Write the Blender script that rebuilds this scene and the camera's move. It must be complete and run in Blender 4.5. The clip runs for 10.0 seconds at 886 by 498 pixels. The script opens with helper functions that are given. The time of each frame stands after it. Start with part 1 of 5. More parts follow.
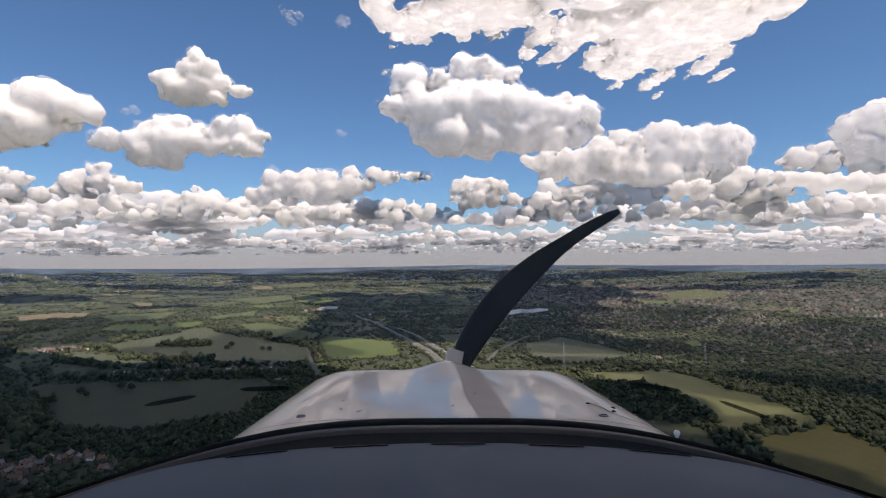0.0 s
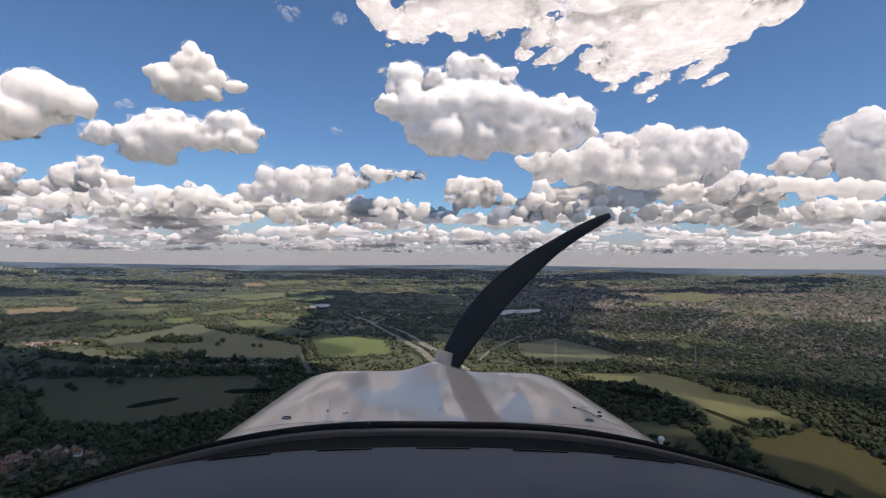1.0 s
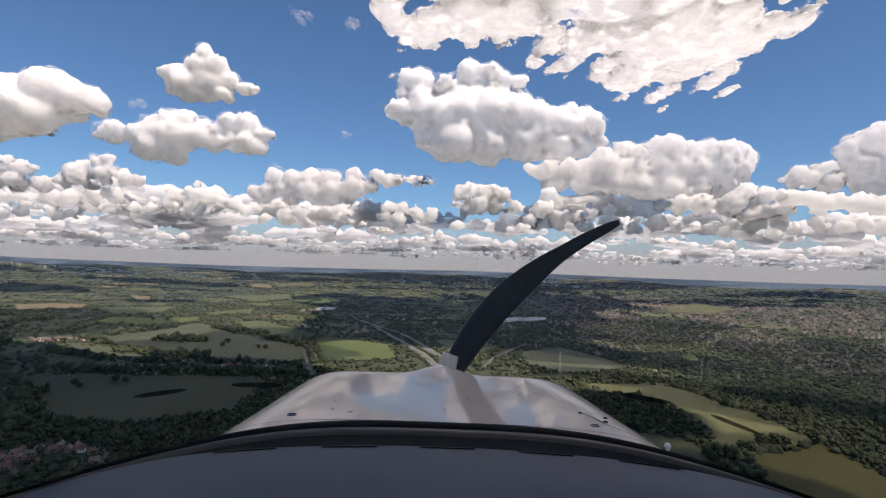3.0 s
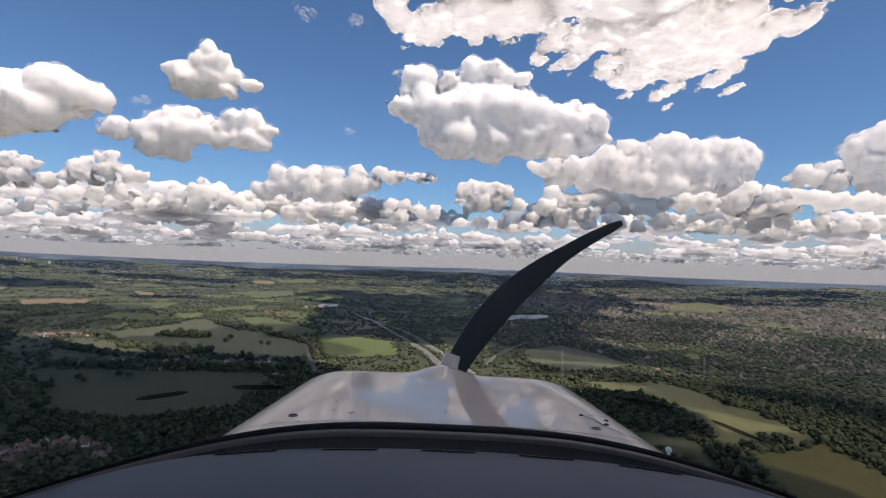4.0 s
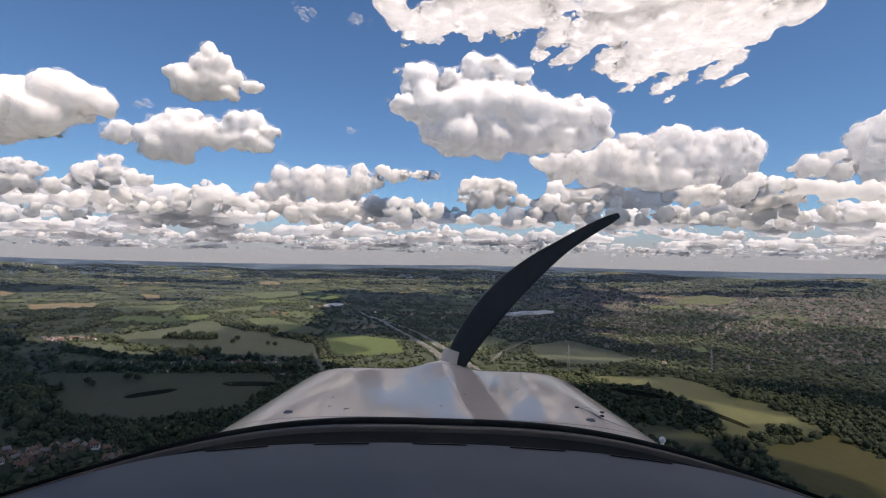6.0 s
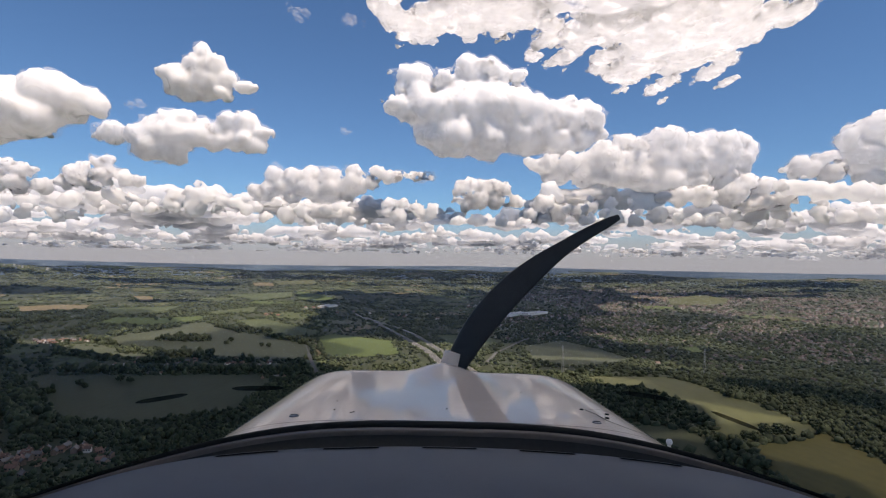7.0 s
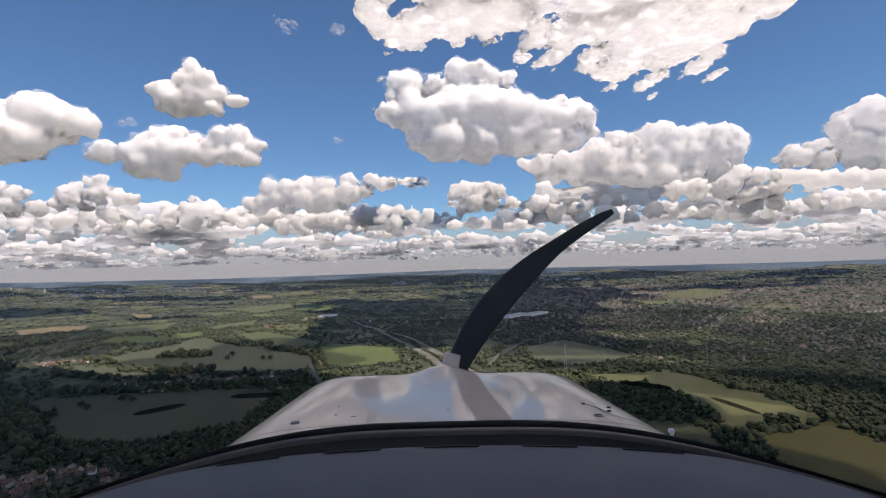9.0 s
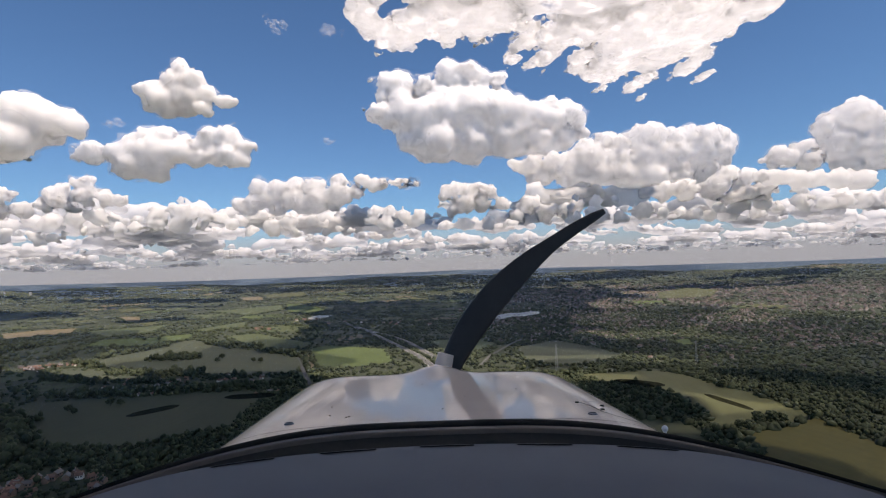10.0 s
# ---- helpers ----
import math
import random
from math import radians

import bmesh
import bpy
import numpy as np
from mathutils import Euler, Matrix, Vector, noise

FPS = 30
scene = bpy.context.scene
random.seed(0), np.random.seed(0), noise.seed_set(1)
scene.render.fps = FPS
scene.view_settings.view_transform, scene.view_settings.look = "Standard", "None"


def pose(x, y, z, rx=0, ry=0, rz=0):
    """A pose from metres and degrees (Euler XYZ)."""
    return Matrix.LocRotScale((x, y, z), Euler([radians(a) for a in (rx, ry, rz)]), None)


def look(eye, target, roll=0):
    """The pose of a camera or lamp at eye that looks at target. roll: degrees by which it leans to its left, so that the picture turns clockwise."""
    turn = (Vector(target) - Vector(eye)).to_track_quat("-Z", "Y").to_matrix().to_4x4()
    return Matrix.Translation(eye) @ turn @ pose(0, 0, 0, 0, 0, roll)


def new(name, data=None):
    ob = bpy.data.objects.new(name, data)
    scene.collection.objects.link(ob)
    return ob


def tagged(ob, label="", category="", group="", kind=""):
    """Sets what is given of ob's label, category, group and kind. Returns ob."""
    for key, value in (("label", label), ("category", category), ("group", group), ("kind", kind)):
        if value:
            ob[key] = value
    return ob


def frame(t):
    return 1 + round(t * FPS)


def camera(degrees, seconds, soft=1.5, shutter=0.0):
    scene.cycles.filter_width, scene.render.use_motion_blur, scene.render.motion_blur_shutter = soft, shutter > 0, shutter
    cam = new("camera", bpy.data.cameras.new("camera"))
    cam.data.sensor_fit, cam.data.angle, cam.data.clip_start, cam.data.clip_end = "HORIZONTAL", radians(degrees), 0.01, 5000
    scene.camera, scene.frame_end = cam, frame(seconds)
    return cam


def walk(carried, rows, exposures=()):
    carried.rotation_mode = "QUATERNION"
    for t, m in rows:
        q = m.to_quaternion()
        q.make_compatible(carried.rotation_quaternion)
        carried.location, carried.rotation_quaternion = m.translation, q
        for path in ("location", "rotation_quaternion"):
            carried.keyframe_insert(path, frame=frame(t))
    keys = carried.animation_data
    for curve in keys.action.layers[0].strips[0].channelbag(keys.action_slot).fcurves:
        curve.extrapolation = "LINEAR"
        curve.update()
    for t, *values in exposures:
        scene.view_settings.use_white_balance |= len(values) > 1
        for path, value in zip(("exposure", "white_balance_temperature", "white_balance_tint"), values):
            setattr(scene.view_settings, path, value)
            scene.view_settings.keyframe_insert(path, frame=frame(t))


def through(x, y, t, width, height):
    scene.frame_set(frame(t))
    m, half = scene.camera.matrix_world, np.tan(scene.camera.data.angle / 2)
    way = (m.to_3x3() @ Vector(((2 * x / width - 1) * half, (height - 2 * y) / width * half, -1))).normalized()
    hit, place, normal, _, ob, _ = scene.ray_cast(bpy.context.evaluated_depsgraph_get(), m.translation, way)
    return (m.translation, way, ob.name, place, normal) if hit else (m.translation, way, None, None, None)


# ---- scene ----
cam = camera(81.0, 10.0, soft=1.1)
EYE = 170.0
# seconds, sideways, ahead, up from the seat's eye point, pitch, roll, yaw
ROWS = [
    (0, -0.019, 0, 0.000, 1.92, 0.41, -0.91),
    (0.5, -0.035, 0, 0.011, 1.85, 0.08, -1.65),
    (1, -0.008, 0, 0.009, 1.85, -0.42, -1.66),
    (1.5, 0.002, 0, -0.004, 2.06, -0.67, -1.26),
    (2, -0.008, 0, -0.005, 2.26, -1.35, -1.04),
    (2.5, -0.013, 0, -0.007, 2.49, -1.65, -1.12),
    (4, -0.011, 0, 0.008, 2.16, -2.09, -0.68),
    (4.5, 0.000, 0, 0.002, 1.93, -1.92, -0.79),
    (5, 0.028, 0, 0.009, 1.79, -1.21, -0.42),
    (5.5, 0.030, 0, 0.000, 1.81, -1.00, 0.00),
    (7, -0.008, 0, 0.006, 1.97, -0.91, -0.80),
    (7.5, 0.013, 0, -0.003, 2.03, -0.69, -0.81),
    (8, 0.029, 0, -0.002, 2.21, 0.31, -0.48),
    (8.5, 0.024, 0, -0.004, 2.37, 1.15, -0.40),
    (9, -0.000, 0, -0.005, 2.46, 1.67, -0.98),
    (9.5, -0.015, 0, -0.007, 2.42, 1.97, -1.67),
    (10, -0.007, 0, -0.008, 2.52, 1.91, -1.95),
]
walk(cam, [(t, pose(x, y, EYE + z, 90 + pitch, roll, yaw)) for t, x, y, z, pitch, roll, yaw in ROWS],
     exposures=[(0.0, 0.63, 7480, 17), (10.0, 0.63, 7450, 17)])

# ---------------------------------------------------------------- sky and sun
SUN_UP, SUN_TURN = 61.0, 143.0          # degrees over the horizon; clockwise from straight ahead
world = bpy.data.worlds.new("sky")
scene.world = world
world.use_nodes = True
wn = world.node_tree.nodes
sky = wn.new("ShaderNodeTexSky")
sky.sky_type, sky.sun_disc = "NISHITA", False
sky.sun_elevation, sky.sun_rotation = radians(SUN_UP), radians(SUN_TURN)
sky.altitude, sky.air_density, sky.dust_density, sky.ozone_density = 300, 1.0, 0.25, 2.5
wn["Background"].inputs["Strength"].default_value = 0.078
# pale haze low over the horizon
up = wn.new("ShaderNodeSeparateXYZ")
world.node_tree.links.new(wn.new("ShaderNodeTexCoord").outputs["Generated"], up.inputs[0])
low = wn.new("ShaderNodeMapRange"); low.interpolation_type = "SMOOTHERSTEP"
low.inputs["From Min"].default_value, low.inputs["From Max"].default_value = 0.0, 0.13
low.inputs["To Min"].default_value, low.inputs["To Max"].default_value = 1.0, 0.0
world.node_tree.links.new(up.outputs["Z"], low.inputs["Value"])
haze = wn.new("ShaderNodeMix"); haze.data_type = "RGBA"
haze.inputs["B"].default_value = (3.35, 3.55, 3.95, 1)
world.node_tree.links.new(low.outputs[0], haze.inputs["Factor"])
deep_blue = wn.new("ShaderNodeMix"); deep_blue.data_type, deep_blue.blend_type = "RGBA", "MULTIPLY"
deep_blue.inputs["Factor"].default_value, deep_blue.inputs["B"].default_value = 1.0, (0.52, 0.82, 1.08, 1)
world.node_tree.links.new(sky.outputs[0], deep_blue.inputs["A"])
world.node_tree.links.new(deep_blue.outputs["Result"], haze.inputs["A"])
world.node_tree.links.new(haze.outputs["Result"], wn["Background"].inputs[0])
lamp = bpy.data.lights.new("sun", "SUN")
lamp.energy, lamp.angle, lamp.color = 4.1, radians(0.53), (1.0, 0.935, 0.865)
a, e = radians(SUN_TURN), radians(SUN_UP)
sun_way = Vector((math.sin(a) * math.cos(e), math.cos(a) * math.cos(e), math.sin(e)))
sun = new("sun", lamp)
sun.matrix_world = look(sun_way * 4000, (0, 0, 0))


# ---------------------------------------------------------------- materials
def material(name, rough=0.8, metal=0.0):
    m = bpy.data.materials.new(name)
    m.use_nodes = True
    b = m.node_tree.nodes["Principled BSDF"]
    b.inputs["Roughness"].default_value, b.inputs["Metallic"].default_value = rough, metal
    return m, m.node_tree, b


def noisy(name, dark, light, size, fine=6.0, rough=0.85, bump=0.0, metal=0.0, island=0.0, each=0.0, contrast=0.5, specular=0.3):
    """A surface that varies between two colours at two scales: patches of `size` metres, and a grain `fine` times smaller."""
    m, t, b = material(name, rough, metal)
    n, l = t.nodes, t.links
    b.inputs["Specular IOR Level"].default_value = specular
    co = n.new("ShaderNodeTexCoord").outputs["Object"]
    coarse, grain = n.new("ShaderNodeTexNoise"), n.new("ShaderNodeTexNoise")
    for tex, s in ((coarse, 1 / size), (grain, fine / size)):
        tex.inputs["Scale"].default_value, tex.inputs["Detail"].default_value = s, 5
        l.new(co, tex.inputs["Vector"])
    both = n.new("ShaderNodeMath"); both.operation = "ADD"
    l.new(coarse.outputs["Fac"], both.inputs[0]); l.new(grain.outputs["Fac"], both.inputs[1])
    last = both.outputs[0]
    for amount, node, socket in ((island, "ShaderNodeNewGeometry", "Random Per Island"), (each, "ShaderNodeObjectInfo", "Random")):
        if amount:
            r = n.new(node).outputs[socket]
            mul = n.new("ShaderNodeMath"); mul.operation = "MULTIPLY_ADD"
            mul.inputs[1].default_value = amount
            l.new(r, mul.inputs[0]); l.new(last, mul.inputs[2])
            sub = n.new("ShaderNodeMath"); sub.operation = "SUBTRACT"
            sub.inputs[1].default_value = amount / 2
            l.new(mul.outputs[0], sub.inputs[0])
            last = sub.outputs[0]
    span = n.new("ShaderNodeMapRange")
    span.inputs["From Min"].default_value, span.inputs["From Max"].default_value = 1 - contrast, 1 + contrast
    l.new(last, span.inputs["Value"])
    mix = n.new("ShaderNodeMix"); mix.data_type = "RGBA"
    mix.inputs["A"].default_value, mix.inputs["B"].default_value = (*dark, 1), (*light, 1)
    l.new(span.outputs[0], mix.inputs["Factor"]); l.new(mix.outputs["Result"], b.inputs["Base Color"])
    if bump:
        bp = n.new("ShaderNodeBump")
        bp.inputs["Distance"].default_value, bp.inputs["Strength"].default_value = bump, 0.7
        l.new(grain.outputs["Fac"], bp.inputs["Height"]); l.new(bp.outputs[0], b.inputs["Normal"])
    return m


def striped(name, dark, light, width, turn):
    """Grass or crop with faint tramlines `width` metres apart over broad patches."""
    m = noisy(name, dark, light, 60, 14, bump=0.15)
    t = m.node_tree
    n, l, b = t.nodes, t.links, t.nodes["Principled BSDF"]
    co = n.new("ShaderNodeTexCoord").outputs["Object"]
    mp = n.new("ShaderNodeMapping"); mp.inputs["Rotation"].default_value[2] = radians(turn)
    wave = n.new("ShaderNodeTexWave"); wave.inputs["Scale"].default_value = 0.314 / width
    wave.inputs["Distortion"].default_value, wave.inputs["Detail"].default_value = 3.0, 3
    l.new(co, mp.inputs["Vector"]); l.new(mp.outputs[0], wave.inputs["Vector"])
    base = b.inputs["Base Color"].links[0].from_socket
    mix = n.new("ShaderNodeMix"); mix.data_type, mix.blend_type = "RGBA", "MULTIPLY"
    ramp = n.new("ShaderNodeMapRange"); ramp.inputs["To Min"].default_value = 0.92
    l.new(wave.outputs["Fac"], ramp.inputs["Value"])
    mix.inputs["Factor"].default_value = 1.0
    l.new(base, mix.inputs["A"]); l.new(ramp.outputs[0], mix.inputs["B"]); l.new(mix.outputs["Result"], b.inputs["Base Color"])
    return m


MEADOW = {
    # part of the cloud shade is put into this darker green
    "dark": striped("meadow_shade_toned", (0.036, 0.044, 0.023), (0.054, 0.063, 0.032), 14, 20),
    "green": striped("meadow_green", (0.052, 0.067, 0.030), (0.077, 0.095, 0.041), 16, 60),
    "bright": striped("meadow_bright", (0.052, 0.075, 0.023), (0.077, 0.103, 0.031), 12, 75),
    "pale": striped("crop_pale", (0.046, 0.057, 0.034), (0.068, 0.077, 0.046), 18, 35),
    "olive": striped("crop_olive", (0.056, 0.062, 0.026), (0.083, 0.089, 0.037), 18, 10),
    "tan": striped("crop_tan", (0.111, 0.089, 0.050), (0.161, 0.130, 0.075), 16, 50),
    "gold": striped("meadow_gold", (0.044, 0.046, 0.013), (0.080, 0.072, 0.021), 10, -25),
}
GROUND = noisy("woodland_floor", (0.022, 0.029, 0.016), (0.048, 0.058, 0.030), 140, 9, bump=0.5)
LEAF = noisy("leaf", (0.019, 0.028, 0.014), (0.052, 0.064, 0.030), 30, 12, bump=0.6, island=1.7, contrast=0.8)
# leaves of the far woods: bluer and paler, haze mixed into the colour
LEAF_HAZED = noisy("leaf_hazed", (0.022, 0.030, 0.020), (0.056, 0.068, 0.042), 120, 6, island=1.7, contrast=0.8)
BARK = noisy("bark", (0.05, 0.04, 0.03), (0.12, 0.10, 0.08), 0.6, 5)
ASPHALT = noisy("asphalt", (0.070, 0.070, 0.072), (0.115, 0.113, 0.110), 30, 8)
LINE = noisy("road_paint", (0.6, 0.6, 0.58), (0.8, 0.8, 0.78), 3)
VERGE = noisy("verge_grass", (0.040, 0.050, 0.022), (0.075, 0.082, 0.036), 20, 8)
BRICK = noisy("house_brick", (0.18, 0.12, 0.09), (0.30, 0.21, 0.16), 2, 6, each=0.8)
CONCRETE = noisy("concrete", (0.22, 0.23, 0.24), (0.32, 0.33, 0.33), 12, 6)
RENDERED = noisy("white_render", (0.55, 0.53, 0.48), (0.75, 0.73, 0.68), 3, 6)
TILE = noisy("roof_tile", (0.11, 0.065, 0.05), (0.22, 0.12, 0.09), 1.5, 5, each=0.8, bump=0.05)
SLATE = noisy("roof_slate", (0.10, 0.09, 0.09), (0.22, 0.20, 0.19), 1.5, 5, each=0.6, bump=0.05)
SHEET = noisy("roof_sheet", (0.28, 0.29, 0.30), (0.40, 0.41, 0.42), 20, 8, rough=0.5)
TOWN_WALL = noisy("town_wall", (0.06, 0.055, 0.050), (0.25, 0.235, 0.22), 60, 4, island=2.4, contrast=0.9)
TOWN_ROOF = noisy("town_roof", (0.050, 0.043, 0.040), (0.155, 0.112, 0.096), 60, 4, island=1.6, contrast=0.8)
PANE = noisy("window_pane", (0.03, 0.035, 0.04), (0.06, 0.065, 0.07), 1, rough=0.15)
STEEL = noisy("galvanised_steel", (0.3, 0.31, 0.32), (0.45, 0.46, 0.47), 1, rough=0.5, metal=0.6)
RUBBER = noisy("black_rubber", (0.004, 0.004, 0.004), (0.01, 0.01, 0.01), 0.05, rough=0.7, specular=0.1)
TRIM = noisy("grey_trim", (0.055, 0.046, 0.040), (0.085, 0.073, 0.064), 0.06, rough=0.5)
PAINT = noisy("cowl_paint", (0.61, 0.500, 0.420), (0.70, 0.585, 0.500), 0.22, 7, rough=0.05, specular=0.09)
VOID = noisy("black_gap", (0.001, 0.001, 0.001), (0.003, 0.003, 0.003), 0.05, rough=1.0, specular=0.0)
VINYL = noisy("glareshield_vinyl", (0.078, 0.090, 0.108), (0.105, 0.118, 0.138), 0.12, 60, rough=0.75, bump=0.0006)
BLADE = noisy("blade_paint", (0.012, 0.012, 0.013), (0.03, 0.03, 0.03), 0.2, 8, rough=0.5)
GLASS, gt, gb = material("acrylic", 0.0)
gt.nodes.remove(gb)
gclear, gloss, gmix = gt.nodes.new("ShaderNodeBsdfTransparent"), gt.nodes.new("ShaderNodeBsdfGlossy"), gt.nodes.new("ShaderNodeMixShader")
gclear.inputs["Color"].default_value = (0.97, 0.97, 0.97, 1)
gloss.inputs["Roughness"].default_value = 0.02
gmix.inputs[0].default_value = 0.03
gt.links.new(gclear.outputs[0], gmix.inputs[1]); gt.links.new(gloss.outputs[0], gmix.inputs[2])
gt.links.new(gmix.outputs[0], gt.nodes["Material Output"].inputs["Surface"])
# near-black paint for the defroster slots' reflections in the windscreen
SLOT_REFLECTION = noisy("painted_reflection", (0.012, 0.013, 0.010), (0.03, 0.032, 0.024), 0.03, rough=0.8)
SLOT_REFLECTION.node_tree.nodes["Principled BSDF"].inputs["Alpha"].default_value = 0.82
DIRT = noisy("fly_speck", (0.03, 0.025, 0.02), (0.08, 0.06, 0.04), 0.01)


def cloud_matter(name, through, depth=0.0, tears=None, clear_share=0.0):
    """Cloud: white droplets that send a share of the light on through. tears: share torn open, size in metres, densest part."""
    m, t, b = material(name, 1.0)
    n, l = t.nodes, t.links
    thin = n.new("ShaderNodeBsdfTranslucent")
    thin.inputs["Color"].default_value = b.inputs["Base Color"].default_value = (0.985, 0.985, 0.985, 1)
    b.inputs["Specular IOR Level"].default_value = 0.0
    if depth:
        b.inputs["Subsurface Weight"].default_value, b.inputs["Subsurface Scale"].default_value = 1.0, depth
        b.inputs["Subsurface Radius"].default_value = (1.0, 1.0, 1.0)
    last = n.new("ShaderNodeMixShader"); last.inputs[0].default_value = through
    l.new(b.outputs[0], last.inputs[1]); l.new(thin.outputs[0], last.inputs[2])
    if tears:
        share, size, dense = tears
        tex = n.new("ShaderNodeTexNoise")
        tex.inputs["Scale"].default_value, tex.inputs["Detail"].default_value, tex.inputs["Roughness"].default_value = 1 / size, 3, 0.5
        l.new(n.new("ShaderNodeTexCoord").outputs["Object"], tex.inputs["Vector"])
        cut = n.new("ShaderNodeMapRange")
        cut.inputs["From Min"].default_value, cut.inputs["From Max"].default_value = share - 0.12, share + 0.14
        cut.inputs["To Max"].default_value = dense
        l.new(tex.outputs["Fac"], cut.inputs["Value"])
        clear, mix = n.new("ShaderNodeBsdfTransparent"), n.new("ShaderNodeMixShader")
        l.new(cut.outputs[0], mix.inputs[0]); l.new(clear.outputs[0], mix.inputs[1]); l.new(last.outputs[0], mix.inputs[2])
        last = mix
    if clear_share:
        clear, mix = n.new("ShaderNodeBsdfTransparent"), n.new("ShaderNodeMixShader")
        mix.inputs[0].default_value = clear_share
        l.new(last.outputs[0], mix.inputs[1]); l.new(clear.outputs[0], mix.inputs[2])
        last = mix
    l.new(last.outputs[0], n["Material Output"].inputs["Surface"])
    return m


CLOUD = cloud_matter("cloud", 0.42, 60.0)
LOW_CLOUD = cloud_matter("low_cloud", 0.65, 50.0)
VEIL = cloud_matter("thin_cloud", 0.72, 0.0, (0.31, 75.0, 1.0))
FRINGE = cloud_matter("cloud_fringe", 0.6, 0.0, (0.46, 80.0, 0.22))
WISP = cloud_matter("cloud_wisp", 0.6, 0.0, (0.50, 16.0, 0.20))
FAR_CLOUD = cloud_matter("far_cloud", 0.68, clear_share=0.22)
THIN = cloud_matter("thin_shade_cloud", 0.5, clear_share=0.6)
FAR_BANK = cloud_matter("far_cloud_bank", 0.74, clear_share=0.42)
# far hills: haze put in as a bluish tint and a faint glow
BACKDROP = noisy("hazed_hills_glow", (0.020, 0.031, 0.046), (0.050, 0.064, 0.078), 130, 4, contrast=0.9, specular=0.0)
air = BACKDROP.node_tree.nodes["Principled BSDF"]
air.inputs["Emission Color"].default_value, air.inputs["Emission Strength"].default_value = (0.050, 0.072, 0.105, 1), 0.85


# ---------------------------------------------------------------- helpers of this scene
def part(name, bm, mat, parent=None, label="", smooth=False):
    me = bpy.data.meshes.new(name)
    bm.to_mesh(me); bm.free()
    for m in (mat if isinstance(mat, (list, tuple)) else [mat]):
        me.materials.append(m)
    if smooth:
        me.shade_smooth()
    ob = new(name, me)
    if parent:
        ob.parent = parent
    return tagged(ob, label)


def box(bm, x0, x1, y0, y1, z0, z1):
    bmesh.ops.create_cube(bm, size=1, matrix=Matrix.Translation(((x0 + x1) / 2, (y0 + y1) / 2, (z0 + z1) / 2)) @ Matrix.Diagonal((x1 - x0, y1 - y0, z1 - z0, 1)))


def rod(bm, a, b, r0, r1=None, sides=8):
    a, b = Vector(a), Vector(b)
    turn = (b - a).to_track_quat("Z", "Y").to_matrix().to_4x4()
    bmesh.ops.create_cone(bm, cap_ends=True, segments=sides, radius1=r0, radius2=r0 if r1 is None else r1, depth=(b - a).length,
                          matrix=Matrix.Translation((a + b) / 2) @ turn)


def hill(x, y):
    """Height of the land, numpy or plain numbers."""
    g = lambda cx, cy, s, h: h * np.exp(-((x - cx) ** 2 + (y - cy) ** 2) / (2 * s * s))
    return g(330, 480, 230, 45) + g(1050, 1250, 480, -45) + g(-900, 2300, 500, 14) + g(250, 1900, 420, -12)


def far_hill(x, y):
    """Long low ridges on the horizon."""
    r = np.hypot(x, y)
    w = np.clip((r - 6000) / 8000, 0, 1)
    az = np.arctan2(x, np.maximum(y, 1.0))
    return w * (45 + 40 * np.sin(7 * az + 0.6) + 22 * np.sin(17 * az + r / 5000) + 14 * np.sin(41 * az + r / 2600)) * np.minimum(r / 14000, 2.2)


def lie(x, y):
    """Where a spot of the land lies: past 2 km the distance is drawn together towards the rim of the land, so that it stays under the same angle."""
    x, y = np.asarray(x, float), np.asarray(y, float)
    r = np.maximum(np.hypot(x, y), 1e-6)
    q = np.maximum(r - 2000, 0) / 2880
    rr = np.where(r > 2000, 2000 + 2880 * q / (1 + q), r)
    s = rr / r
    z = EYE - (EYE - hill(x, y) - far_hill(x, y)) * s
    return np.stack([x * s, y * s, z], -1), s


def quick_mesh(name, verts, faces, mats, index=None, smooth=False):
    """A mesh from numpy arrays: all faces with the same number of corners."""
    me = bpy.data.meshes.new(name)
    n, k = faces.shape
    me.vertices.add(len(verts)); me.vertices.foreach_set("co", np.ascontiguousarray(verts, dtype=np.float32).ravel())
    me.loops.add(n * k); me.loops.foreach_set("vertex_index", np.ascontiguousarray(faces, dtype=np.int32).ravel())
    me.polygons.add(n); me.polygons.foreach_set("loop_start", np.arange(0, n * k, k, dtype=np.int32))
    for m in mats:
        me.materials.append(m)
    if index is not None:
        me.polygons.foreach_set("material_index", np.ascontiguousarray(index, dtype=np.int32))
    me.update(calc_edges=True); me.validate()
    if smooth:
        me.shade_smooth()
    return new(name, me)


def inside(poly, x, y):
    c = np.zeros(np.shape(x), bool)
    for (x0, y0), (x1, y1) in zip(poly, (*poly[1:], poly[0])):
        if y0 != y1:
            c ^= ((y0 > y) != (y1 > y)) & (x < (x1 - x0) * (y - y0) / (y1 - y0) + x0)
    return c


def near_line(line, x, y, width):
    c = np.zeros(np.shape(x), bool)
    for (x0, y0), (x1, y1) in zip(line, line[1:]):
        dx, dy = x1 - x0, y1 - y0
        s = np.clip(((x - x0) * dx + (y - y0) * dy) / (dx * dx + dy * dy + 1e-6), 0, 1)
        c |= np.hypot(x - x0 - s * dx, y - y0 - s * dy) < width
    return c


RNG = np.random.default_rng(7)


